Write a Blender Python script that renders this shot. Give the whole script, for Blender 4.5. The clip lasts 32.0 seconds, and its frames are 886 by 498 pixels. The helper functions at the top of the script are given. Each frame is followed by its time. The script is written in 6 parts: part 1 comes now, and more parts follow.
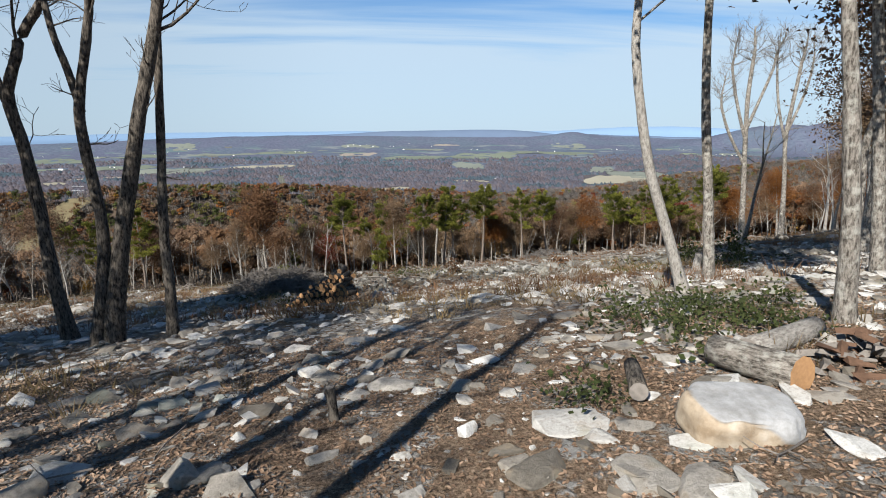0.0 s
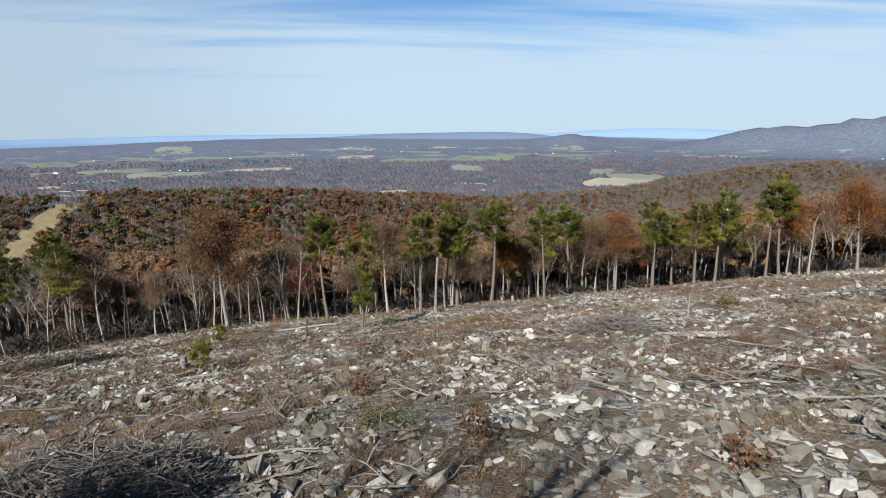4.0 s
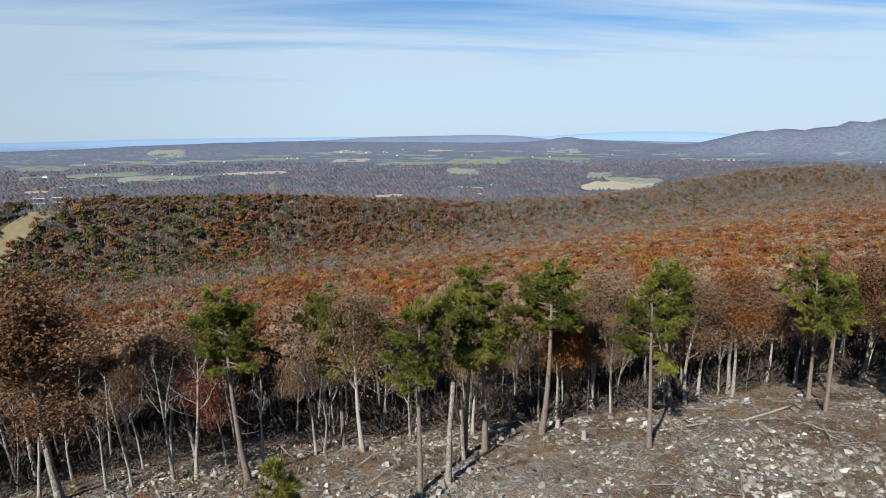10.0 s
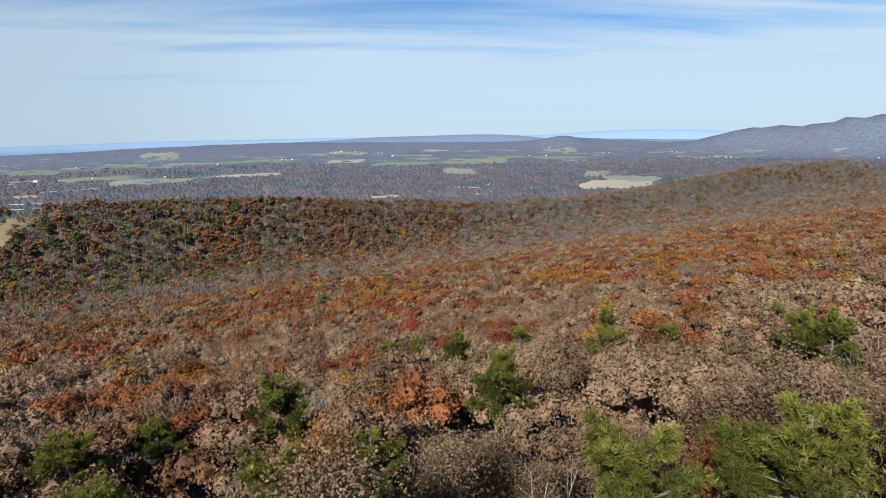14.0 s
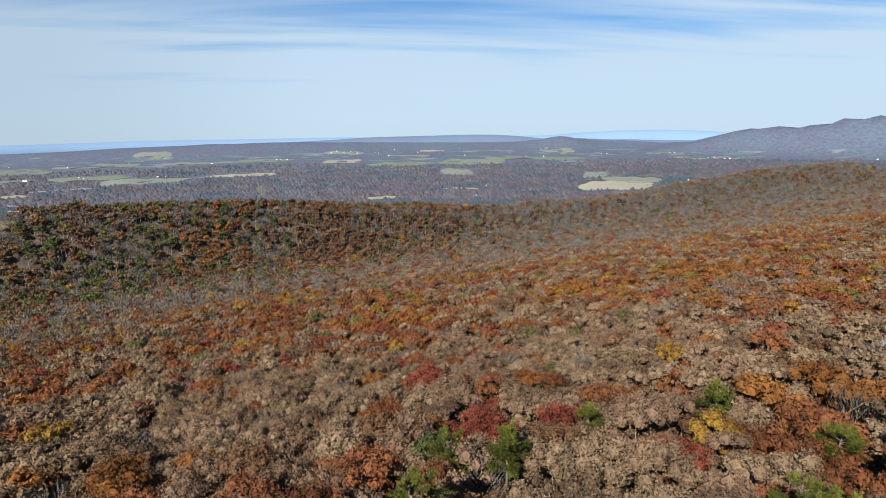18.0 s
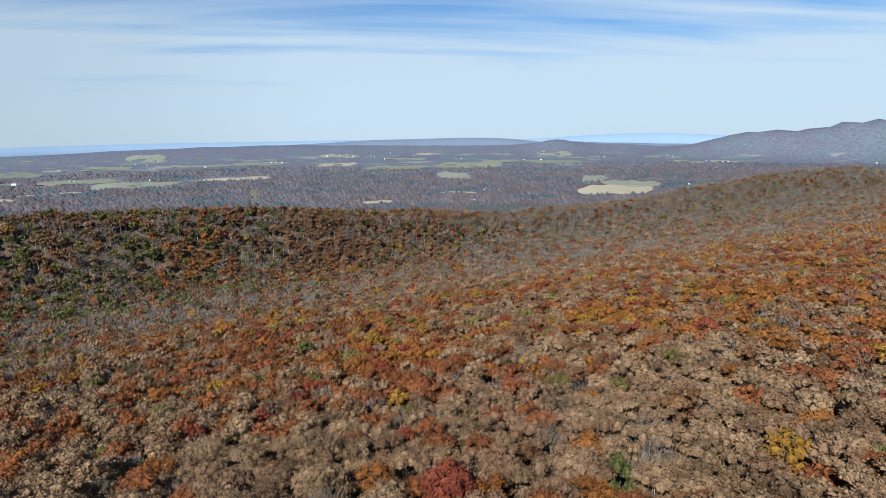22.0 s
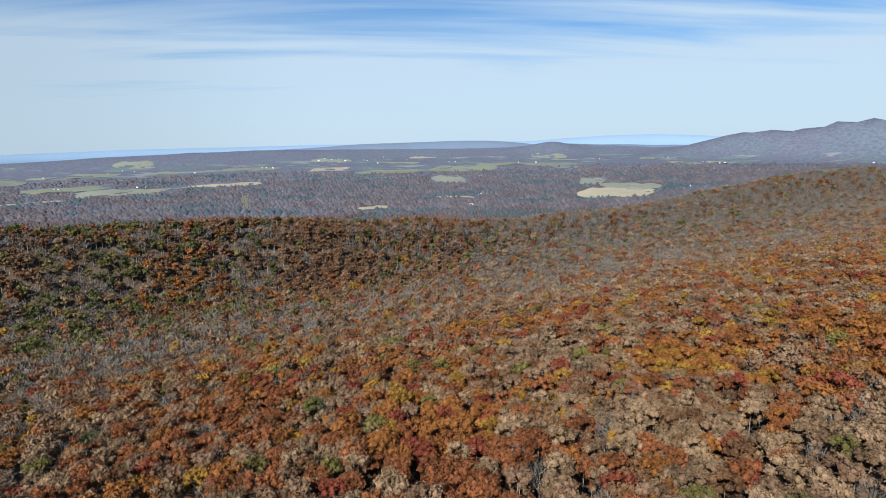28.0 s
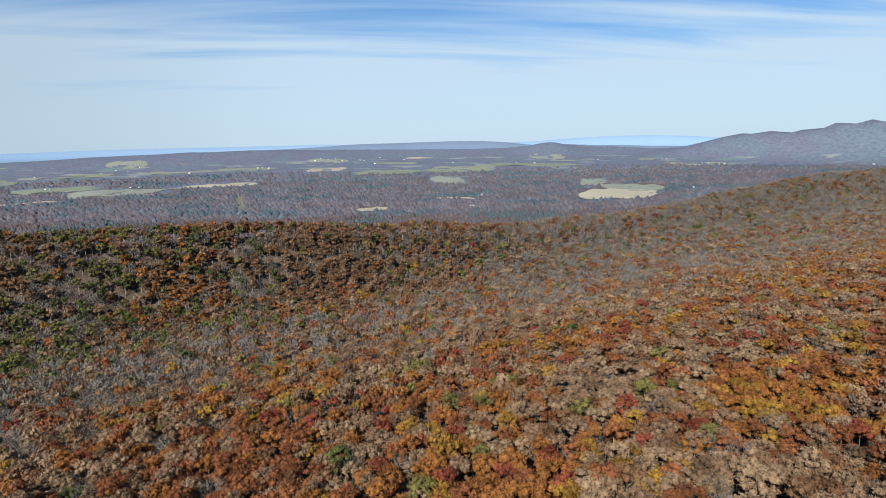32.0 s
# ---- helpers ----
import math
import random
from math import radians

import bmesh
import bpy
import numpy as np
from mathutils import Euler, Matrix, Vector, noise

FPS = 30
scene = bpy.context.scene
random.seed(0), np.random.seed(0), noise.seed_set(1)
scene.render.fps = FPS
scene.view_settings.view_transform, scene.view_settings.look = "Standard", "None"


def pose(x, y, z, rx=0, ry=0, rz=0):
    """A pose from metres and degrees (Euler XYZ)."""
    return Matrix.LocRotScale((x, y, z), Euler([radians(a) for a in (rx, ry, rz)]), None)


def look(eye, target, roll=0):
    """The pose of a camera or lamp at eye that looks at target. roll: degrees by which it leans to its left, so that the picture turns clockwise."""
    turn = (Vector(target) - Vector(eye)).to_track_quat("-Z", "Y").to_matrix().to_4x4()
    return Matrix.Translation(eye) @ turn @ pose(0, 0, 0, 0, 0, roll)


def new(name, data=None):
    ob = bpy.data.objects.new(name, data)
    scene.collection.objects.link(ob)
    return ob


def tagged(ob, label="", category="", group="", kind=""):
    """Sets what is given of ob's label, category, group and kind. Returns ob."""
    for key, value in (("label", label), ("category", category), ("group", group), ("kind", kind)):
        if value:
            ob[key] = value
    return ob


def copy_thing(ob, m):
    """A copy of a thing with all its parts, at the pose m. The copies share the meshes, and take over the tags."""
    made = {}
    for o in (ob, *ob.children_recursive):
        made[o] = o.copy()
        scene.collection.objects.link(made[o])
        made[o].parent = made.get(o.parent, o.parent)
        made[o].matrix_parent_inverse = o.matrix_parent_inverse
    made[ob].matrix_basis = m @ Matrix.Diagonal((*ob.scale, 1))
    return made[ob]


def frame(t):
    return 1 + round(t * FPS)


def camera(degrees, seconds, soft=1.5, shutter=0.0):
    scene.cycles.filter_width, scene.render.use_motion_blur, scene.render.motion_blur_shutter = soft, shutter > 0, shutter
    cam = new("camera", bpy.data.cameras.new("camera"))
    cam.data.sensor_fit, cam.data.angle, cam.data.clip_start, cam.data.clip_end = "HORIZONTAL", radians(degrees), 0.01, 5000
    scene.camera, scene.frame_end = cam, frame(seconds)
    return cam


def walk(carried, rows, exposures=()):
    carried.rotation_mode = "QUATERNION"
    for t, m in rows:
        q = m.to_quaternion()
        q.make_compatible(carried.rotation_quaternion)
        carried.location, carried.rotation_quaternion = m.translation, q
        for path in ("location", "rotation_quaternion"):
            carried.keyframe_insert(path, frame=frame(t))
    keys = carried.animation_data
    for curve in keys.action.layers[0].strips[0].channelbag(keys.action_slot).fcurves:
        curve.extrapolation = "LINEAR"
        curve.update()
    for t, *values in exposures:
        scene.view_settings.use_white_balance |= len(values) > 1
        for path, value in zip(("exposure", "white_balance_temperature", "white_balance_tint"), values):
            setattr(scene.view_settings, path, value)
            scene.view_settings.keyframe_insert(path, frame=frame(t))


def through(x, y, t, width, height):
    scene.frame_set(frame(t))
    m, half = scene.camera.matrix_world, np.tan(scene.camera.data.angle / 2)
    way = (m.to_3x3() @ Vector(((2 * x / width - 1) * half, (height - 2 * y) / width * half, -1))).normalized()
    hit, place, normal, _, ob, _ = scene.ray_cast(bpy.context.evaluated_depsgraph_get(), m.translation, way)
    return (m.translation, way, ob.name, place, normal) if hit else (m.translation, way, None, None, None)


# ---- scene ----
cam = camera(76.9, 32.0, 1.0)
PATH = [
    (0, pose(-0.00, 0.00, -0.00, 78.05, 0.30, -0.00)),
    (0.5, pose(-0.06, 1.72, 0.01, 78.02, 0.32, -0.04)),
    (1, pose(-0.10, 3.73, -0.02, 78.01, 0.36, -0.07)),
    (1.5, pose(-0.19, 5.90, -0.03, 78.00, 0.39, -0.08)),
    (2, pose(-0.26, 8.20, -0.01, 78.03, 0.43, -0.09)),
    (2.5, pose(-0.25, 10.58, 0.04, 78.08, 0.46, -0.07)),
    (3, pose(-0.35, 13.12, 0.08, 78.15, 0.47, -0.10)),
    (3.5, pose(-0.39, 15.81, 0.08, 78.22, 0.47, -0.16)),
    (5.5, pose(-0.73, 27.01, -0.08, 78.40, 0.41, -0.27)),
    (6, pose(-0.84, 29.76, -0.05, 78.44, 0.41, -0.32)),
    (7, pose(-1.05, 35.48, 0.02, 78.51, 0.41, -0.41)),
    (8, pose(-1.21, 41.31, 0.10, 78.54, 0.39, -0.44)),
    (9, pose(-1.45, 47.15, 0.17, 78.57, 0.39, -0.54)),
    (10, pose(-1.83, 53.05, 0.26, 78.58, 0.47, -0.63)),
    (11, pose(-2.32, 59.20, 0.20, 78.60, 0.62, -0.75)),
    (12, pose(-2.78, 65.49, -0.02, 78.61, 0.75, -0.82)),
    (13, pose(-3.53, 71.78, -0.41, 78.63, 0.85, -0.94)),
    (14, pose(-4.65, 78.38, -0.82, 78.57, 1.01, -1.12)),
    (14.5, pose(-5.41, 82.03, -0.94, 78.53, 1.06, -1.24)),
    (16.5, pose(-8.34, 97.69, -1.10, 78.53, 1.01, -1.45)),
    (17, pose(-8.86, 101.79, -1.06, 78.55, 0.95, -1.47)),
    (18, pose(-9.66, 110.15, -0.94, 78.58, 0.83, -1.53)),
    (19, pose(-10.33, 118.74, -0.72, 78.63, 0.77, -1.61)),
    (20, pose(-10.97, 127.68, -0.39, 78.71, 0.74, -1.68)),
    (21, pose(-11.80, 136.77, -0.21, 78.78, 0.66, -1.77)),
    (22, pose(-13.46, 145.82, -0.32, 78.87, 0.78, -1.95)),
    (23, pose(-15.56, 154.70, -0.55, 78.93, 0.94, -2.16)),
    (24, pose(-17.80, 163.34, -0.55, 79.00, 1.01, -2.31)),
    (25, pose(-20.24, 171.93, -0.40, 79.05, 1.14, -2.45)),
    (25.5, pose(-21.52, 176.20, -0.31, 79.07, 1.17, -2.51)),
    (27.5, pose(-27.51, 193.24, -0.23, 79.16, 1.27, -2.78)),
    (28, pose(-29.15, 197.51, -0.26, 79.18, 1.29, -2.87)),
    (29, pose(-32.69, 205.97, -0.28, 79.19, 1.34, -3.00)),
    (30, pose(-36.21, 214.14, -0.23, 79.22, 1.32, -3.13)),
    (31, pose(-40.08, 222.27, -0.23, 79.23, 1.26, -3.26)),
    (32, pose(-44.07, 230.05, -0.29, 79.21, 1.14, -3.36)),
]
walk(cam, PATH, exposures=((0.0, 0.94), (32.0, 0.94)))

# ---------------------------------------------------------------- light
SUN_AZ, SUN_EL = radians(29), radians(37)      # shadows fall 29 degrees to the right of +y
TO_SUN = Vector((-math.sin(SUN_AZ) * math.cos(SUN_EL), -math.cos(SUN_AZ) * math.cos(SUN_EL), math.sin(SUN_EL)))
sun = new("sun", bpy.data.lights.new("sun", "SUN"))
sun.data.energy, sun.data.angle, sun.data.color = 5.0, radians(0.55), (1.0, 0.965, 0.91)
sun.matrix_world = look(TO_SUN * 500, (0, 0, 0))

world = bpy.data.worlds.new("sky")
scene.world = world
world.use_nodes = True
wn, wl = world.node_tree.nodes, world.node_tree.links
wn.clear()
sky = wn.new("ShaderNodeTexSky")
sky.sky_type, sky.sun_disc = "NISHITA", False
sky.sun_elevation, sky.sun_rotation = SUN_EL, radians(180 + 29)
sky.altitude, sky.air_density, sky.dust_density, sky.ozone_density = 400, 1.0, 0.6, 1.2
coord = wn.new("ShaderNodeTexCoord")
# thin high cloud: long streaks that run across the view, projected onto a flat layer
split = wn.new("ShaderNodeSeparateXYZ")
wl.new(coord.outputs["Generated"], split.inputs[0])


def wmath(op, a, b=None, c=None):
    n = wn.new("ShaderNodeMath")
    n.operation = op
    for i, v in enumerate((a, b, c)):
        if v is None:
            continue
        if isinstance(v, (int, float)):
            n.inputs[i].default_value = v
        else:
            wl.new(v, n.inputs[i])
    return n.outputs[0]


up = wmath("MAXIMUM", split.outputs[2], 0.0)
lift = wmath("ADD", up, 0.06)
cx = wmath("DIVIDE", split.outputs[0], lift)
cy = wmath("DIVIDE", split.outputs[1], lift)
plane = wn.new("ShaderNodeCombineXYZ")
wl.new(wmath("MULTIPLY", wmath("ADD", cx, wmath("MULTIPLY", cy, 0.35)), 0.22), plane.inputs[0])
wl.new(wmath("ADD", cy, wmath("MULTIPLY", cx, -0.16)), plane.inputs[1])
cloud = wn.new("ShaderNodeTexNoise")
cloud.inputs["Scale"].default_value, cloud.inputs["Detail"].default_value = 0.85, 7.0
cloud.inputs["Roughness"].default_value, cloud.inputs["Distortion"].default_value = 0.55, 0.5
wl.new(plane.outputs[0], cloud.inputs["Vector"])
ramp = wn.new("ShaderNodeMapRange")
ramp.inputs["From Min"].default_value, ramp.inputs["From Max"].default_value = 0.44, 0.66
wl.new(cloud.outputs["Fac"], ramp.inputs["Value"])
height = wmath("ADD", up, wmath("MULTIPLY", wmath("SUBTRACT", 0.5, cloud.outputs["Fac"]), 0.34))
fade = wn.new("ShaderNodeMapRange")
fade.interpolation_type = "SMOOTHSTEP"
fade.inputs["From Min"].default_value, fade.inputs["From Max"].default_value = 0.13, 0.25
wl.new(height, fade.inputs["Value"])
veil = wmath("SUBTRACT", 1.0, fade.outputs[0])
clear = wn.new("ShaderNodeMapRange")
clear.inputs["From Min"].default_value, clear.inputs["From Max"].default_value = 0.38, 0.65
clear.inputs["To Min"].default_value, clear.inputs["To Max"].default_value = 0.55, 0.12
wl.new(up, clear.inputs["Value"])
thick = wmath("MAXIMUM", wmath("MULTIPLY", ramp.outputs[0], clear.outputs[0]), wmath("MULTIPLY", veil, 0.9))
mix = wn.new("ShaderNodeMix")
mix.data_type = "RGBA"
wl.new(wmath("MINIMUM", wmath("MAXIMUM", thick, 0.0), 0.9), mix.inputs[0])
tint = wn.new("ShaderNodeMix")
tint.data_type, tint.blend_type = "RGBA", "MULTIPLY"
tint.inputs[0].default_value = 1.0
wl.new(sky.outputs[0], tint.inputs[6])
tint.inputs[7].default_value = (0.264, 0.672, 1.056, 1)
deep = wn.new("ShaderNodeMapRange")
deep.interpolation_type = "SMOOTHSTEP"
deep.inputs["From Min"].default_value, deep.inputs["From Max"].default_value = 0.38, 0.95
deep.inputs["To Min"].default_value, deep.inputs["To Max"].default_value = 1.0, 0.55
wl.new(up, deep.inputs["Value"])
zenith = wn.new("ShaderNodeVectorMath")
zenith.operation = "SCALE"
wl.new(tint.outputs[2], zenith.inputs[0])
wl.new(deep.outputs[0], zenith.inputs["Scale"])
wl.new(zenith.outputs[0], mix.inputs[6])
side = wn.new("ShaderNodeMapRange")
side.interpolation_type = "SMOOTHSTEP"
side.inputs["From Min"].default_value, side.inputs["From Max"].default_value = -0.62, -0.12
side.inputs["To Min"].default_value, side.inputs["To Max"].default_value = 0.84, 1.0
wl.new(split.outputs[0], side.inputs["Value"])
haze = wn.new("ShaderNodeVectorMath")
haze.operation = "SCALE"
haze.inputs[0].default_value = (5.52, 6.88, 8.16)
wl.new(side.outputs[0], haze.inputs["Scale"])
wl.new(haze.outputs[0], mix.inputs[7])
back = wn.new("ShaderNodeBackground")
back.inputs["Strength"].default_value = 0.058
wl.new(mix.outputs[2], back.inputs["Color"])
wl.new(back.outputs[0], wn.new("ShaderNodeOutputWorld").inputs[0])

# ---------------------------------------------------------------- materials
def material(name, rough=0.85, metal=0.0, spec=0.3):
    m = bpy.data.materials.new(name)
    m.use_nodes = True
    b = m.node_tree.nodes["Principled BSDF"]
    b.inputs["Roughness"].default_value, b.inputs["Metallic"].default_value = rough, metal
    b.inputs["Specular IOR Level"].default_value = spec
    return m, m.node_tree.nodes, m.node_tree.links, b


def colour_ramp(nodes, links, fac, stops):
    r = nodes.new("ShaderNodeValToRGB")
    el = r.color_ramp.elements
    while len(el) < len(stops):
        el.new(0.5)
    for e, (p, c) in zip(el, stops):
        e.position, e.color = p, (*c, 1)
    links.new(fac, r.inputs[0])
    return r.outputs[0]


def noise_tex(nodes, links, scale, detail=4.0, rough=0.55, vector=None, dims=None):
    n = nodes.new("ShaderNodeTexNoise")
    n.inputs["Scale"].default_value, n.inputs["Detail"].default_value = scale, detail
    n.inputs["Roughness"].default_value = rough
    if vector is not None:
        links.new(vector, n.inputs["Vector"])
    return n.outputs["Fac"]


def mix_rgb(nodes, links, fac, a, b, blend="MIX"):
    n = nodes.new("ShaderNodeMix")
    n.data_type, n.blend_type = "RGBA", blend
    for socket, v in ((n.inputs[0], fac), (n.inputs[6], a), (n.inputs[7], b)):
        if isinstance(v, (int, float)):
            socket.default_value = v
        elif isinstance(v, tuple):
            socket.default_value = (*v, 1)
        else:
            links.new(v, socket)
    return n.outputs[2]


def bump_to(nodes, links, bsdf, height, strength, distance):
    n = nodes.new("ShaderNodeBump")
    n.inputs["Strength"].default_value, n.inputs["Distance"].default_value = strength, distance
    links.new(height, n.inputs["Height"])
    links.new(n.outputs[0], bsdf.inputs["Normal"])


def leaf_material(name, lo, hi, through=0.2, grain=2.6):
    """Foliage: its hue wavers between two colours and a darker gap tone, lobe by lobe and leaf by leaf; a little light
    passes through.
    """
    m, n, l, b = material(name, 0.75, spec=0.12)
    geo = n.new("ShaderNodeNewGeometry")
    c = n.new("ShaderNodeTexCoord").outputs["Object"]
    fine = noise_tex(n, l, grain, 3, 0.7, c)
    slow = noise_tex(n, l, 0.14, 2, 0.5, c)
    add = n.new("ShaderNodeMath")
    add.operation = "MULTIPLY_ADD"
    l.new(geo.outputs["Random Per Island"], add.inputs[0])
    add.inputs[1].default_value = 0.09
    half = n.new("ShaderNodeMath")
    half.operation = "MULTIPLY"
    l.new(fine, half.inputs[0])
    half.inputs[1].default_value = 0.55
    l.new(half.outputs[0], add.inputs[2])
    add2 = n.new("ShaderNodeMath")
    add2.operation = "MULTIPLY_ADD"
    l.new(slow, add2.inputs[0])
    add2.inputs[1].default_value = 0.8
    l.new(add.outputs[0], add2.inputs[2])
    # the darkest stop paints shaded gaps between leaves into the colour
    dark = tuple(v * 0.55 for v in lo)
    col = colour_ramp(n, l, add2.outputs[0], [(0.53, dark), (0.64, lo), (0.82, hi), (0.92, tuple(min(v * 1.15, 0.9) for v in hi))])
    l.new(col, b.inputs["Base Color"])
    bump_to(n, l, b, noise_tex(n, l, 5.5, 4, 0.8, c), 0.45, 0.12)
    t = n.new("ShaderNodeBsdfTranslucent")
    l.new(col, t.inputs["Color"])
    mixer = n.new("ShaderNodeMixShader")
    mixer.inputs[0].default_value = through
    l.new(b.outputs[0], mixer.inputs[1])
    l.new(t.outputs[0], mixer.inputs[2])
    l.new(mixer.outputs[0], n["Material Output"].inputs[0])
    return m


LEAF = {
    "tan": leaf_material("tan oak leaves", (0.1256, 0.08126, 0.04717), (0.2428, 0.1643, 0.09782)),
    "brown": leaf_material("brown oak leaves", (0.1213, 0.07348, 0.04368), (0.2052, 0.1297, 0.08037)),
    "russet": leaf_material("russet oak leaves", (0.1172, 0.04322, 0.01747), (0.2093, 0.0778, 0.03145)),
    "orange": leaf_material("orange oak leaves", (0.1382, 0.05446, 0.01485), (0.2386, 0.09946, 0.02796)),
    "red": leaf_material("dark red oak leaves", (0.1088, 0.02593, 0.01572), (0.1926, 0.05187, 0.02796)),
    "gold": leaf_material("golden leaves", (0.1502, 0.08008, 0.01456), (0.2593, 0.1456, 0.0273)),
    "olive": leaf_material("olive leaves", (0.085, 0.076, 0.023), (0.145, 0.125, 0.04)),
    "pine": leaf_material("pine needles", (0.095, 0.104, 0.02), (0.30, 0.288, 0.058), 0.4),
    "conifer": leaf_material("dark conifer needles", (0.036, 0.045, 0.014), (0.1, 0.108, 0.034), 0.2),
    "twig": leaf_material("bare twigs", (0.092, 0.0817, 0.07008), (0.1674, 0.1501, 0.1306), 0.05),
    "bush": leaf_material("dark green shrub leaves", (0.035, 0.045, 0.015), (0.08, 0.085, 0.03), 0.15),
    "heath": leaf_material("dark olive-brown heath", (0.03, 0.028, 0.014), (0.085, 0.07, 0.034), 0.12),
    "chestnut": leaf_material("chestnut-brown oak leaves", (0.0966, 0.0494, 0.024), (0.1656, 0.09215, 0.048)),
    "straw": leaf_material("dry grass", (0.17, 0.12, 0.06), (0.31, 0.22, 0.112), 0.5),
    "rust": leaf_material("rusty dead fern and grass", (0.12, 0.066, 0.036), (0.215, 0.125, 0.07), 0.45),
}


def bark_material(name, dark, light, scale=6.0, lichen=None):
    m, n, l, b = material(name, 0.9, spec=0.15)
    c = n.new("ShaderNodeTexCoord")
    mp = n.new("ShaderNodeMapping")
    mp.inputs["Scale"].default_value = (1, 1, 0.3)
    l.new(c.outputs["Object"], mp.inputs[0])
    ridge = noise_tex(n, l, scale * 5, 6, 0.7, mp.outputs[0])
    patch = noise_tex(n, l, scale * 1.4, 5, 0.65, c.outputs["Object"])
    col = colour_ramp(n, l, ridge, [(0.38, dark), (0.60, light)])
    if lichen:
        col = mix_rgb(n, l, colour_ramp(n, l, patch, [(0.5, (0, 0, 0)), (0.66, (0.7, 0.7, 0.7))]), col, lichen)
    l.new(col, b.inputs["Base Color"])
    bump_to(n, l, b, ridge, 1.0, 0.05)
    return m


BARK_GREY = bark_material("grey oak bark", (0.05, 0.042, 0.034), (0.26, 0.232, 0.198), 4, (0.40, 0.39, 0.34))
BARK_DARK = bark_material("dark furrowed bark", (0.014, 0.012, 0.01), (0.15, 0.128, 0.104), 4)
BARK_PALE = bark_material("pale weathered bark", (0.161, 0.143, 0.124), (0.341, 0.316, 0.279), 5, (0.372, 0.353, 0.31))
BARK_PINE = bark_material("pine bark", (0.0682, 0.0527, 0.0403), (0.211, 0.174, 0.143), 6)

# clearing soil: leaf litter, stone chips and dead grass
CLEARING, n, l, b = material("clearing soil", 0.95, spec=0.1)
c = n.new("ShaderNodeTexCoord").outputs["Object"]
big = noise_tex(n, l, 0.11, 5, 0.6, c)
mid = noise_tex(n, l, 0.55, 6, 0.65, c)
fine = noise_tex(n, l, 11.0, 8, 0.75, c)
warp = n.new("ShaderNodeMix")
warp.data_type = "VECTOR"
warp.inputs[0].default_value = 0.12
l.new(c, warp.inputs[4])
wob = n.new("ShaderNodeTexNoise")
wob.inputs["Scale"].default_value = 3.0
l.new(c, wob.inputs["Vector"])
l.new(wob.outputs["Color"], warp.inputs[5])


def chips(scale):
    """Broken stones: a tone for each cell and the dark joint round it."""
    v = n.new("ShaderNodeTexVoronoi")
    v.inputs["Scale"].default_value = scale
    l.new(warp.outputs[1], v.inputs["Vector"])
    e = n.new("ShaderNodeTexVoronoi")
    e.feature = "DISTANCE_TO_EDGE"
    e.inputs["Scale"].default_value = scale
    l.new(warp.outputs[1], e.inputs["Vector"])
    sp = n.new("ShaderNodeSeparateColor")
    l.new(v.outputs["Color"], sp.inputs[0])
    return sp.outputs[0], e.outputs["Distance"]


tone1, edge1 = chips(2.4)
tone2, edge2 = chips(6.5)
tone3, edge3 = chips(21.0)
grit = noise_tex(n, l, 17.0, 8, 0.85, c)
litter = colour_ramp(n, l, grit, [(0.37, (0.018, 0.014, 0.011)), (0.45, (0.125, 0.086, 0.056)), (0.52, (0.26, 0.185, 0.124)), (0.62, (0.44, 0.33, 0.235))])
dry = colour_ramp(n, l, fine, [(0.36, (0.022, 0.016, 0.011)), (0.5, (0.105, 0.074, 0.048)), (0.64, (0.23, 0.17, 0.112))])
col = mix_rgb(n, l, colour_ramp(n, l, big, [(0.44, (0, 0, 0)), (0.54, (1, 1, 1))]), litter, dry)


def lay(under, tone, edge, where, joint, colours):
    """Stones of one size over what lies under them: where gives their cover, joint the gap between two."""
    m = n.new("ShaderNodeMath")
    m.operation = "MULTIPLY"
    l.new(where, m.inputs[0])
    l.new(colour_ramp(n, l, edge, [(joint * 0.4, (0, 0, 0)), (joint, (1, 1, 1))]), m.inputs[1])
    some = n.new("ShaderNodeMath")
    some.operation = "MULTIPLY"
    l.new(m.outputs[0], some.inputs[0])
    l.new(colour_ramp(n, l, tone, [(0.22, (0, 0, 0)), (0.3, (1, 1, 1))]), some.inputs[1])
    stone = mix_rgb(n, l, 0.4, colour_ramp(n, l, tone, colours), colour_ramp(n, l, fine, [(0.34, (0.3, 0.28, 0.25)), (0.56, (1, 1, 1))]), "MULTIPLY")
    return mix_rgb(n, l, some.outputs[0], under, stone), some.outputs[0]


PALE = [(0.0, (0.06, 0.053, 0.044)), (0.4, (0.17, 0.157, 0.138)), (0.7, (0.30, 0.287, 0.262)), (1.0, (0.46, 0.452, 0.43))]
lying = noise_tex(n, l, 0.8, 7, 0.75, c)
beds = noise_tex(n, l, 0.23, 6, 0.7, c)
col, h3 = lay(col, tone3, edge3, colour_ramp(n, l, lying, [(0.49, (0, 0, 0)), (0.54, (0.9, 0.9, 0.9))]), 0.10, PALE)
col, h2 = lay(col, tone2, edge2, colour_ramp(n, l, beds, [(0.50, (0, 0, 0)), (0.545, (0.95, 0.95, 0.95))]), 0.10, PALE)
col, h1 = lay(col, tone1, edge1, colour_ramp(n, l, lying, [(0.50, (0, 0, 0)), (0.54, (0.95, 0.95, 0.95))]), 0.10, PALE)
l.new(col, b.inputs["Base Color"])
height = grit
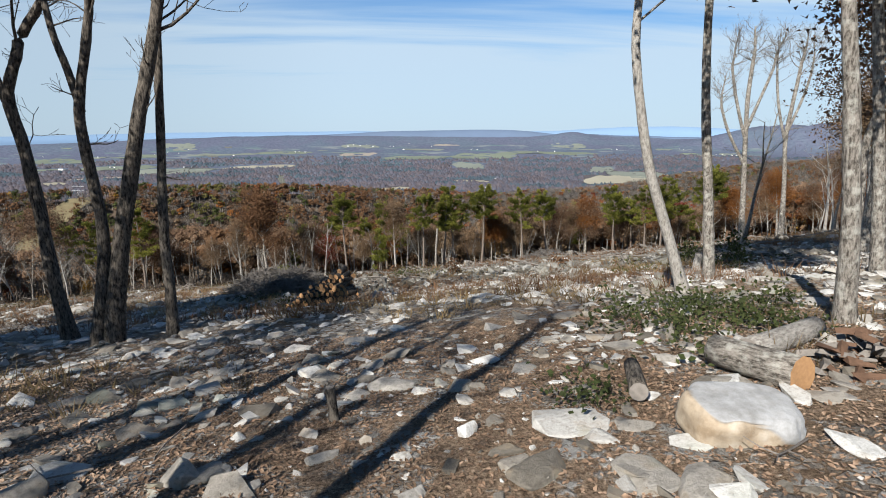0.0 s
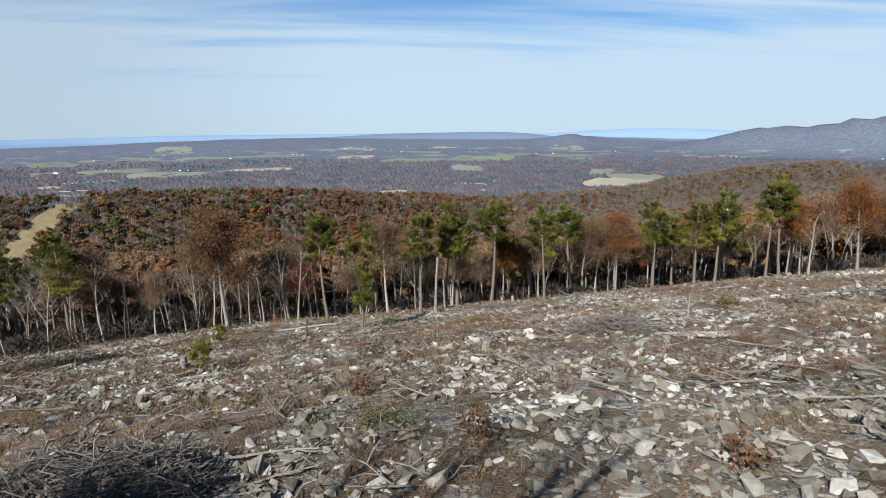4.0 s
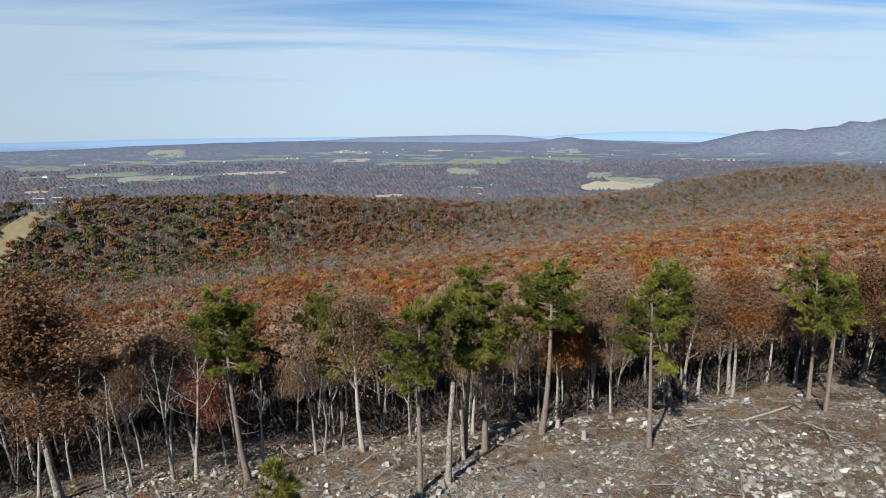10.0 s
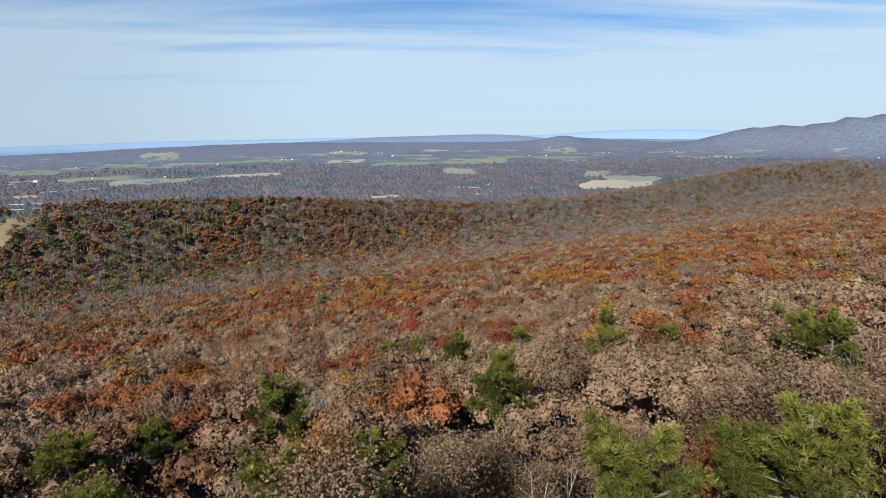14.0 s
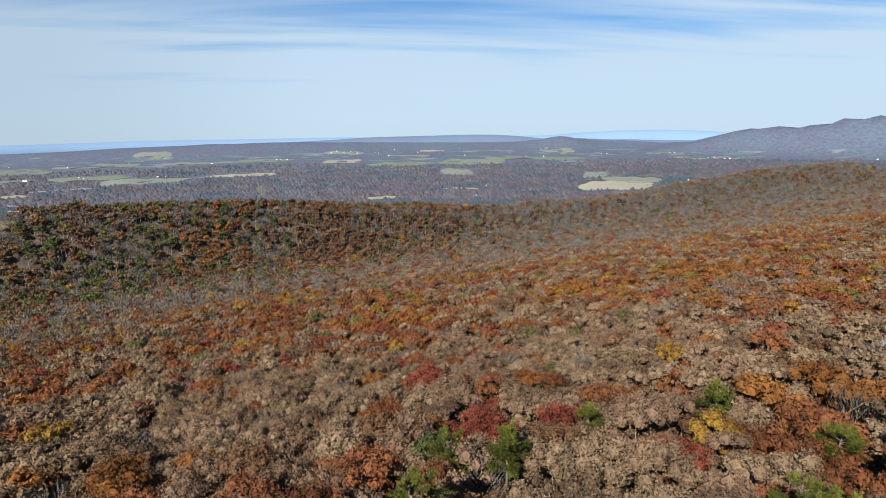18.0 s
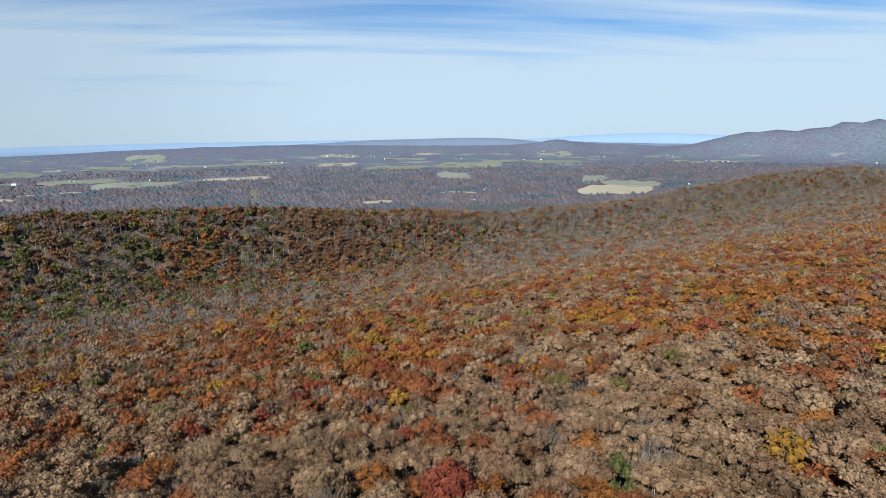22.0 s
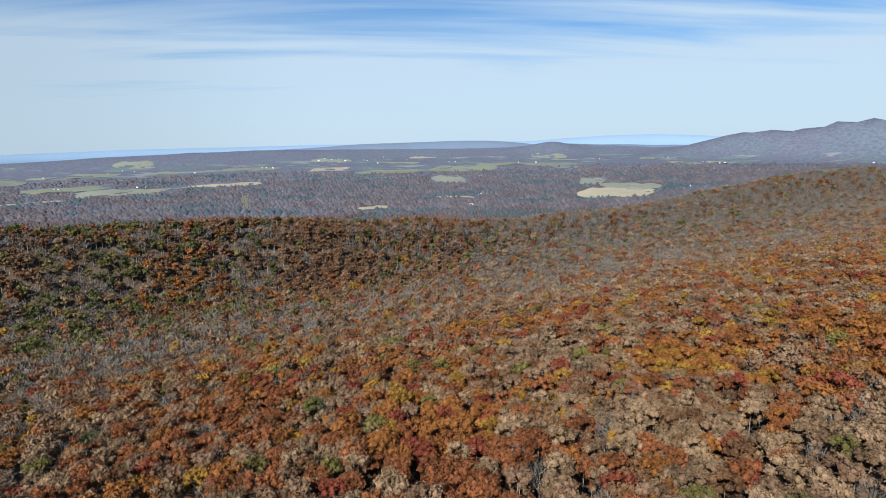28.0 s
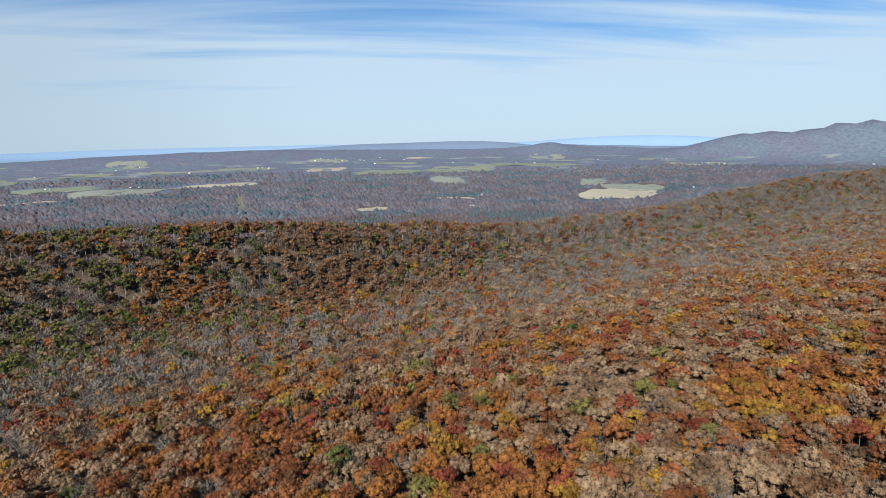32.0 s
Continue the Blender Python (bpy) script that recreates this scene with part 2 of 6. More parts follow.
for h, k in ((h3, 0.35), (h2, 0.7), (h1, 1.0)):
    hsum = n.new("ShaderNodeMath")
    hsum.operation = "MULTIPLY_ADD"
    l.new(h, hsum.inputs[0])
    hsum.inputs[1].default_value = k
    l.new(height, hsum.inputs[2])
    height = hsum.outputs[0]
bump_to(n, l, b, height, 1.0, 0.07)

# forest floor and far woods
WOODS, n, l, b = material("woodland", 0.95, spec=0.05)
c = n.new("ShaderNodeTexCoord").outputs["Object"]
a1 = noise_tex(n, l, 0.08, 6, 0.75, c)
a2 = noise_tex(n, l, 0.006, 4, 0.6, c)
col = colour_ramp(n, l, a1, [(0.3, (0.035, 0.027, 0.02)), (0.5, (0.07, 0.052, 0.038)), (0.7, (0.115, 0.086, 0.063))])
col2 = colour_ramp(n, l, a1, [(0.3, (0.03, 0.025, 0.02)), (0.5, (0.06, 0.05, 0.041)), (0.7, (0.1, 0.085, 0.07))])
l.new(mix_rgb(n, l, colour_ramp(n, l, a2, [(0.42, (0, 0, 0)), (0.6, (1, 1, 1))]), col, col2), b.inputs["Base Color"])
bump_to(n, l, b, a1, 1.0, 3.0)


def plain(name, colour, rough=0.8, scale=3.0, spread=0.25, spec=0.2, bump=0.0, bump_scale=None):
    """A colour that varies by spread at two scales."""
    m, n, l, b = material(name, rough, spec=spec)
    c = n.new("ShaderNodeTexCoord").outputs["Object"]
    f1, f2 = noise_tex(n, l, scale, 6, 0.65, c), noise_tex(n, l, scale * 0.13, 3, 0.5, c)
    lo, hi = tuple(v * (1 - spread) for v in colour), tuple(min(v * (1 + spread), 0.9) for v in colour)
    col = colour_ramp(n, l, f1, [(0.32, lo), (0.68, hi)])
    col = mix_rgb(n, l, 0.5, col, colour_ramp(n, l, f2, [(0.35, lo), (0.65, hi)]))
    l.new(col, b.inputs["Base Color"])
    if bump:
        bump_to(n, l, b, f1, 0.8, bump)
    return m


ROCK, n, l, b = material("pale quartzite", 0.8, spec=0.3)
c = n.new("ShaderNodeTexCoord").outputs["Object"]
g1, g2, g3 = noise_tex(n, l, 2.2, 6, 0.6, c), noise_tex(n, l, 14.0, 6, 0.7, c), noise_tex(n, l, 0.8, 3, 0.5, c)
info = n.new("ShaderNodeObjectInfo")
geo = n.new("ShaderNodeNewGeometry")
tone = n.new("ShaderNodeMath")
tone.operation = "ADD"
l.new(info.outputs["Random"], tone.inputs[0])
l.new(geo.outputs["Random Per Island"], tone.inputs[1])
frac = n.new("ShaderNodeMath")
frac.operation = "FRACT"
l.new(tone.outputs[0], frac.inputs[0])
base = colour_ramp(n, l, frac.outputs[0], [(0.0, (0.11, 0.096, 0.076)), (0.3, (0.235, 0.212, 0.178)), (0.65, (0.37, 0.35, 0.315)), (1.0, (0.55, 0.54, 0.51))])
spots = colour_ramp(n, l, g2, [(0.3, (0.45, 0.42, 0.38)), (0.55, (1, 1, 1))])
col = mix_rgb(n, l, 0.75, base, spots, "MULTIPLY")
col = mix_rgb(n, l, colour_ramp(n, l, g1, [(0.55, (0, 0, 0)), (0.72, (0.6, 0.6, 0.6))]), col, (0.266, 0.2, 0.126))
col = mix_rgb(n, l, colour_ramp(n, l, g3, [(0.6, (0, 0, 0)), (0.72, (0.5, 0.5, 0.5))]), col, (0.244, 0.266, 0.2))
l.new(col, b.inputs["Base Color"])
relief = n.new("ShaderNodeMath")
relief.operation = "MULTIPLY_ADD"
l.new(g1, relief.inputs[0])
relief.inputs[1].default_value = 0.9
l.new(g2, relief.inputs[2])
bump_to(n, l, b, relief.outputs[0], 0.7, 0.03)

RUBBLE, n, l, b = material("weathered broken stone", 0.9, spec=0.15)
c = n.new("ShaderNodeTexCoord").outputs["Object"]
geo = n.new("ShaderNodeNewGeometry")
fine, bed = noise_tex(n, l, 7.0, 6, 0.7, c), noise_tex(n, l, 0.16, 4, 0.6, c)
dull = colour_ramp(n, l, geo.outputs["Random Per Island"], [(0.0, (0.055, 0.049, 0.038)), (0.4, (0.125, 0.116, 0.096)), (0.75, (0.205, 0.196, 0.17)), (1.0, (0.33, 0.322, 0.295))])
clean = colour_ramp(n, l, geo.outputs["Random Per Island"], [(0.0, (0.11, 0.10, 0.082)), (0.4, (0.23, 0.219, 0.193)), (0.75, (0.35, 0.342, 0.315)), (1.0, (0.50, 0.495, 0.47))])
col = mix_rgb(n, l, colour_ramp(n, l, bed, [(0.46, (0, 0, 0)), (0.62, (1, 1, 1))]), dull, clean)
col = mix_rgb(n, l, 0.7, col, colour_ramp(n, l, fine, [(0.33, (0.42, 0.38, 0.3)), (0.56, (1, 1, 1))]), "MULTIPLY")
l.new(col, b.inputs["Base Color"])
bump_to(n, l, b, fine, 0.7, 0.03)

WOOD_GREY = plain("weathered grey wood", (0.166, 0.147, 0.128), 0.9, 12, 0.4, 0.1, 0.01)
WOOD_CUT = plain("fresh cut wood", (0.32, 0.18, 0.085), 0.8, 18, 0.3, 0.2)
WOOD_SPLIT = plain("split red-brown wood", (0.10, 0.058, 0.037), 0.85, 14, 0.35, 0.15, 0.01)
LITTER = leaf_material("fallen oak leaves", (0.20, 0.13, 0.085), (0.42, 0.30, 0.21), 0.15, 9.0)

# blue-grey aerial haze is painted into these woodland and crop colours
HAZED_FAR_WOODS, n, l, b = material("hazed distant woodland", 1.0, spec=0.0)
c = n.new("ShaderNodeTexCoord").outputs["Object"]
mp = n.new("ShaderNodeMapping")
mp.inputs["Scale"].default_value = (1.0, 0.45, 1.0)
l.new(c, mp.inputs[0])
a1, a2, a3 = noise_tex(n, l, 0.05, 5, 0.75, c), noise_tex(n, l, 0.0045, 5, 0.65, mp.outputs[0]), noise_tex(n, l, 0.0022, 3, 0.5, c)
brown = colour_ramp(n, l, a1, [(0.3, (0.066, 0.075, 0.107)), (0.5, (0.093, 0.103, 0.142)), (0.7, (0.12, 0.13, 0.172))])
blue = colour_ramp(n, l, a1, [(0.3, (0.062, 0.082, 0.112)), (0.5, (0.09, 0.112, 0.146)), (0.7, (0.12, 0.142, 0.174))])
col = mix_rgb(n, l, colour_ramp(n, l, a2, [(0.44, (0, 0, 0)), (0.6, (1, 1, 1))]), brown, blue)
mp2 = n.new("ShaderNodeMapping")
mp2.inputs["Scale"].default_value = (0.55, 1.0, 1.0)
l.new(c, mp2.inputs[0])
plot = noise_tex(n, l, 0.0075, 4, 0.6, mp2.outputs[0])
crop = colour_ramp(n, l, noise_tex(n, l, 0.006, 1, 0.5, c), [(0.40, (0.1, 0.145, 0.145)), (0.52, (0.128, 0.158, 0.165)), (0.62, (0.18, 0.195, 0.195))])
sep = n.new("ShaderNodeSeparateXYZ")
l.new(c, sep.inputs[0])
low = n.new("ShaderNodeMapRange")
low.inputs["From Min"].default_value, low.inputs["From Max"].default_value = -104, -112
l.new(sep.outputs[2], low.inputs["Value"])
farmed = n.new("ShaderNodeMath")
farmed.operation = "MULTIPLY"
l.new(low.outputs[0], farmed.inputs[0])
l.new(colour_ramp(n, l, plot, [(0.55, (0, 0, 0)), (0.585, (0.8, 0.8, 0.8))]), farmed.inputs[1])
col = mix_rgb(n, l, farmed.outputs[0], col, crop)
l.new(col, b.inputs["Base Color"])
bump_to(n, l, b, a1, 0.6, 1.5)

# twig colour with the shade under the trees painted in
UNDERWOOD = plain("undergrowth twigs darkened for shade", (0.05, 0.041, 0.034), 0.9, 8, 0.4, 0.1)
BRUSH = plain("grey dry brushwood", (0.12, 0.107, 0.094), 0.9, 12, 0.4, 0.1)

# purple-grey haze of the valley is painted into both woodland ramps
HAZED_VALLEY, n, l, b = material("hazed valley woodland", 1.0, spec=0.0)
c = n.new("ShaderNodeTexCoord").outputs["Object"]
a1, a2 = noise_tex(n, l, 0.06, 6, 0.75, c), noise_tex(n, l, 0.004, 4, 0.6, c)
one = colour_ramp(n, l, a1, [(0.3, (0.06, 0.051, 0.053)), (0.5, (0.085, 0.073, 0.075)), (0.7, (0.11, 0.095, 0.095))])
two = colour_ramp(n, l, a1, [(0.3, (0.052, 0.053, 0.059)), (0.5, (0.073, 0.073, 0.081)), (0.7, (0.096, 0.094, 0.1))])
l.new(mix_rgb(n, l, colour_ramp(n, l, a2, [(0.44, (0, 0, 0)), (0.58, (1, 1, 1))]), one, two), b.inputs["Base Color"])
bump_to(n, l, b, a1, 0.8, 2.5)

# ---------------------------------------------------------------- the lie of the land
def smooth(a, b, v):
    t = np.clip((v - a) / (b - a), 0, 1)
    return t * t * (3 - 2 * t)


def lattice(ix, iy, seed):
    h = np.sin(ix * 127.1 + iy * 311.7 + seed * 74.7) * 43758.5453
    return h - np.floor(h)


def value_noise(x, y, seed=0):
    ix, iy = np.floor(x), np.floor(y)
    fx, fy = x - ix, y - iy
    fx, fy = fx * fx * (3 - 2 * fx), fy * fy * (3 - 2 * fy)
    a, b = lattice(ix, iy, seed), lattice(ix + 1, iy, seed)
    c, d = lattice(ix, iy + 1, seed), lattice(ix + 1, iy + 1, seed)
    return (a + (b - a) * fx) * (1 - fy) + (c + (d - c) * fx) * fy - 0.5


def fbm(x, y, octaves=4, seed=0):
    v, s = 0, 1.0
    for k in range(octaves):
        v = v + value_noise(x * 2 ** k, y * 2 ** k, seed + k) * s
        s *= 0.5
    return v


SLOPE_Y = [-400, -60, 0, 8, 15, 22, 33, 46, 66, 75, 90, 102, 161, 269, 323, 410, 640, 900, 1300]
SLOPE_Z = [20, 4, -2.9, -3.8, -4.85, -6.5, -8.7, -11.4, -16.9, -19.7, -22.8, -26.8, -46, -75.5, -86, -99, -134, -185, -250]
CREST_X = [-900, -420, -314, -238, -121, 38, 200, 363, 490, 716, 1030, 1600]
CREST_Z = [-92, -75, -75, -77, -86, -106, -110, -102, -91, -78, -86, -80]
TREE = 12.5


def land(x, y):
    """Height of the ground at x, y (arrays)."""
    x, y = np.asarray(x, float), np.asarray(y, float)
    hill = np.interp(y, SLOPE_Y, SLOPE_Z) + 0.085 * np.clip(x, -700, 900)
    w = y - (845 + 0.5 * x)
    crest = np.interp(x, CREST_X, CREST_Z)
    foot = np.interp(x, [-500, -300, -100, 84, 230, 500, 900], [-160, -152, -148, -142, -135, -132, -128])
    face = np.interp(w, [-400, -130, -95, -60, -20, 0], [1.12, 1.0, 0.94, 0.70, 0.13, 0.0])
    ridge = np.where(w < 0, crest + (foot - crest) * face, crest - w * 0.30)
    far_y = np.hypot(x * 0.8, y)
    plain_z = np.interp(far_y, [0, 1000, 2100, 2900, 3600, 4400, 4800], [-204, -202, -192, -176, -152, -112, -42])
    plain_z = plain_z + 11 * fbm(x / 700, y / 330, 3, 5) * smooth(1000, 1600, y)
    k = 9.0
    top = np.maximum(np.maximum(hill, ridge), plain_z)
    z = top + k * np.log(np.exp((hill - top) / k) + np.exp((ridge - top) / k) * (y > 200) + np.exp((plain_z - top) / k) * (y > 300))
    z = np.where(y < 350, hill, z)
    z = z + 5 * fbm(x / 90, y / 90, 3, 2) * smooth(200, 420, y)
    z = z + 0.35 * fbm(x / 7, y / 7, 3, 1) * smooth(4, 30, y) + 0.10 * fbm(x / 1.3, y / 1.3, 2, 3)
    # distant hills: the wooded mountain on one side and low ridges along the skyline
    r, az = np.hypot(x, y), np.degrees(np.arctan2(x, np.maximum(y, 1)))
    mount = sum(np.interp(az + k, [20.5, 23.5, 25.8, 27.9, 30.3, 32.6, 34.2, 35.6, 36.9, 39, 60], [0, 38, 82, 134, 160, 153, 168, 200, 212, 216, 150]) for k in (-0.9, -0.5, -0.2, 0.0, 0.2, 0.5, 0.9)) / 7
    z = z + mount * np.exp(-((r - 4400) / 230) ** 2)
    low = np.interp(az, [-60, -38, -30, -25, -20, -14, -8, -4, 0], [36, 44, 48, 50, 50, 40, 22, 8, 0]) 
    z = z + low * np.exp(-((r - 4550) / 260) ** 2)
    z = z + 66 * np.exp(-((x - 1010) / 200) ** 2 - ((y - 4480) / 190) ** 2)
    return z


def land1(x, y):
    return float(land(np.array([x]), np.array([y]))[0])


def mesh_from(name, verts, faces, mats, index=None, smooth_shade=False, normals=None):
    """A mesh from arrays of vertices and equal-sided faces; normals: soft shading of foliage."""
    me = bpy.data.meshes.new(name)
    verts, faces = np.asarray(verts, np.float32), np.asarray(faces, np.int32)
    k = faces.shape[1]
    me.vertices.add(len(verts))
    me.vertices.foreach_set("co", verts.ravel())
    me.loops.add(faces.size)
    me.loops.foreach_set("vertex_index", faces.ravel())
    me.polygons.add(len(faces))
    me.polygons.foreach_set("loop_start", np.arange(0, faces.size, k, dtype=np.int32))
    me.polygons.foreach_set("loop_total", np.full(len(faces), k, np.int32))
    for m in mats:
        me.materials.append(m)
    if index is not None:
        me.polygons.foreach_set("material_index", np.asarray(index, np.int32))
    me.polygons.foreach_set("use_smooth", np.full(len(faces), smooth_shade, bool))
    me.update(calc_edges=True)
    if normals is not None:
        soft = me.attributes.new("custom_normal", "FLOAT_VECTOR", "POINT")
        soft.data.foreach_set("vector", np.asarray(normals, np.float32).ravel())
        me.update()
    return me


def spaced(start, first, grow, end):
    out, s = [start], first
    while abs(out[-1]) < abs(end):
        out.append(out[-1] + math.copysign(s, end - start))
        s *= grow
    return out


xs = sorted(set([-v for v in spaced(34, 0.9, 1.06, 4900)] + list(np.arange(-34, 44, 0.75)) + spaced(44, 0.9, 1.06, 4900)))
ys = sorted(set(spaced(-12, 0.8, 1.15, -400)[1:] + list(np.arange(-12, 112, 0.75)) + spaced(112, 0.8, 1.028, 4950)))
gx, gy = np.meshgrid(xs, ys)
gz = land(gx, gy)


def clearing_edge(x):
    """y at which the trees begin."""
    return np.interp(x, [-70, -45, -30, -18, 0, 14, 34, 60, 90], [60, 78, 92, 97, 96, 98, 104, 104, 90])


ids = np.arange(gx.size).reshape(gx.shape)
quads = np.stack([ids[:-1, :-1], ids[:-1, 1:], ids[1:, 1:], ids[1:, :-1]], -1).reshape(-1, 4)
mx, my = (gx[:-1, :-1] + gx[1:, 1:]).ravel() / 2, (gy[:-1, :-1] + gy[1:, 1:]).ravel() / 2
# past the ridge and again far out, materials with painted haze take over
ground = new("ground", mesh_from("ground", np.stack([gx.ravel(), gy.ravel(), gz.ravel()], -1), quads, [CLEARING, WOODS, HAZED_FAR_WOODS, HAZED_VALLEY],
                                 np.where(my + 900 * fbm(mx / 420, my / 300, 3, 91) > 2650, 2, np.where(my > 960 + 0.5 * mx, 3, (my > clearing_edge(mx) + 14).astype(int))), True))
tagged(ground, "stony cleared hillside falling to wooded valleys", "ground", kind="structure")

# ---------------------------------------------------------------- the forest that covers the slopes
rng = np.random.default_rng(7)


def leaf_quads(centres, normals, size, rng, jitter=0.6):
    """One four-cornered leaf clump at each centre, facing roughly along its normal."""
    n = normals + rng.normal(0, jitter, normals.shape)
    n /= np.linalg.norm(n, axis=1)[:, None] + 1e-9
    a = np.cross(n, rng.normal(0, 1, n.shape))
    a /= np.linalg.norm(a, axis=1)[:, None] + 1e-9
    b = np.cross(n, a)
    s = (size * rng.uniform(0.6, 1.35, len(n)))[:, None]
    c = centres
    v = np.stack([c - a * s, c - b * s * 0.7 + n * s * 0.2, c + a * s, c + b * s * 0.7 + n * s * 0.2], 1)
    return v.reshape(-1, 3), np.arange(4 * len(c)).reshape(-1, 4)


def icosphere(level):
    bm = bmesh.new()
    bmesh.ops.create_icosphere(bm, subdivisions=level, radius=1.0)
    v = np.array([p.co[:] for p in bm.verts])
    f = np.array([[q.index for q in t.verts] for t in bm.faces])
    bm.free()
    return v, f


BALL1 = icosphere(1)


def tri(f):
    """Quads cut into triangles."""
    return f if f.shape[1] == 3 else np.concatenate([f[:, [0, 1, 2]], f[:, [0, 2, 3]]])


def join(parts):
    vs, fs, n = [], [], 0
    for v, f in parts:
        vs.append(v), fs.append(tri(f) + n)
        n += len(v)
    return np.concatenate(vs), np.concatenate(fs)


def leaf_tris(centres, face, shade, size, rng, jitter=0.7):
    """A three-cornered leaf clump at each centre, turned roughly along face and shaded softly along shade."""
    n = face + rng.normal(0, jitter, face.shape)
    n /= np.linalg.norm(n, axis=1)[:, None] + 1e-9
    a = np.cross(n, rng.normal(0, 1, n.shape))
    a /= np.linalg.norm(a, axis=1)[:, None] + 1e-9
    b = np.cross(n, a)
    turn = np.array([0.0, 2.1, 4.2])[None] + rng.normal(0, 0.35, (len(n), 3))
    r = size * rng.uniform(0.55, 1.4, (len(n), 3))
    v = centres[:, None] + (a[:, None] * np.cos(turn)[..., None] + b[:, None] * np.sin(turn)[..., None]) * r[..., None]
    s = shade + n * 0.45
    s /= np.linalg.norm(s, axis=1)[:, None] + 1e-9
    return v.reshape(-1, 3), np.arange(3 * len(n)).reshape(-1, 3), np.repeat(s, 3, 0)


OCTA = (np.array([[1, 0, 0], [-1, 0, 0], [0, 1, 0], [0, -1, 0], [0, 0, 1], [0, 0, -1]], float), np.array([[0, 2, 4], [2, 1, 4], [1, 3, 4], [3, 0, 4], [2, 0, 5], [1, 2, 5], [3, 1, 5], [0, 3, 5]]))


def crown_template(rng, leaves, radius, height, lobes, size, core=BALL1, fill=0.8):
    """A domed crown of uneven lobes made of leaf clumps: its middle at the origin."""
    t = rng.uniform(0, 6.28) + np.arange(lobes) * 2.4
    r = np.sqrt((np.arange(lobes) + rng.uniform(0.2, 0.8, lobes)) / lobes) * 0.72
    dome = np.sqrt(np.maximum(1 - (r / 0.86) ** 2, 0))
    cs = np.stack([np.cos(t) * r, np.sin(t) * r, 0.72 * dome - 0.22 + rng.normal(0, 0.11, lobes)], 1)
    k = rng.uniform(0.75, 1.25, lobes) * 0.92 / lobes ** 0.42
    ring = np.arange(max(lobes // 3, 3)) * 2 + 1
    cs[ring % lobes] = np.stack([np.cos(ring * 2.4) * 0.56, np.sin(ring * 2.4) * 0.56, -0.42 + rng.normal(0, 0.1, len(ring))], 1)
    which = rng.choice(lobes, leaves, p=k ** 2 / (k ** 2).sum())
    d = rng.normal(0, 1, (leaves, 3))
    d[:, 2] = np.abs(d[:, 2]) * 0.75 + d[:, 2] * 0.35
    d /= np.linalg.norm(d, axis=1)[:, None]
    lump = 1 + 0.16 * np.sin(d[:, 0] * 5 + which * 2.1) * np.sin(d[:, 1] * 5 + which) + 0.1 * np.sin(d[:, 2] * 9 + which * 1.7)
    p = cs[which] + d * (k[which] * lump * rng.uniform(0.78, 1.1, leaves))[:, None]
    out = p / (np.linalg.norm(p, axis=1)[:, None] + 1e-6)
    form = (radius, radius, height / 2)
    V, F, N = leaf_tris(p * form, d, d * 0.9 + out * 0.5 + (0, 0, 0.1), size, rng, 0.75)
    # a shaded inner clump fills each lobe under its outer leaves
    bv, bf = core
    V, F, N, count = [V], [F], [N], len(V)
    for c, q in zip(cs, k):
        v = bv * rng.uniform(fill - 0.2, fill, (len(bv), 1)) * q
        V.append((v + c) * form), F.append(bf + count), N.append(bv * 1.0 + (v + c) * 0.35)
        count += len(bv)
    N = np.concatenate(N)
    return np.concatenate(V), np.concatenate(F), N / (np.linalg.norm(N, axis=1)[:, None] + 1e-9)


def stick(a, b, ra, rb):
    """A three-sided tapering stick from a to b as three quads."""
    a, b = np.asarray(a, float), np.asarray(b, float)
    d = b - a
    u = np.cross(d, (0.3, 0.9, 0.2))
    u /= np.linalg.norm(u) + 1e-9
    w = np.cross(d, u)
    w /= np.linalg.norm(w) + 1e-9
    ring = [u * math.cos(t) + w * math.sin(t) for t in (0, 2.094, 4.189)]
    v = [a + r * ra for r in ring] + [b + r * rb for r in ring]
    return np.array(v), np.array([[0, 1, 4, 3], [1, 2, 5, 4], [2, 0, 3, 5]])


def bare_template(rng, height, limbs, spread):
    parts = [stick((0, 0, 0), (rng.normal(0, 0.3), rng.normal(0, 0.3), height * 0.62), 0.17, 0.09)]
    for _ in range(limbs):
        z = height * rng.uniform(0.38, 0.7)
        t, r = rng.uniform(0, 6.28), spread * rng.uniform(0.5, 1.0)
        e = (r * math.cos(t), r * math.sin(t), min(z + height * rng.uniform(0.15, 0.4), height))
        parts.append(stick((0, 0, z), e, 0.075, 0.03))
        for _ in range(2):
            t2, r2 = t + rng.normal(0, 0.9), r * rng.uniform(0.7, 1.3)
            parts.append(stick(np.array((0, 0, z)) * 0.4 + np.array(e) * 0.6, (r2 * math.cos(t2), r2 * math.sin(t2), min(e[2] + rng.uniform(0, 1.6), height * 1.05)), 0.04, 0.02))
    return join(parts)


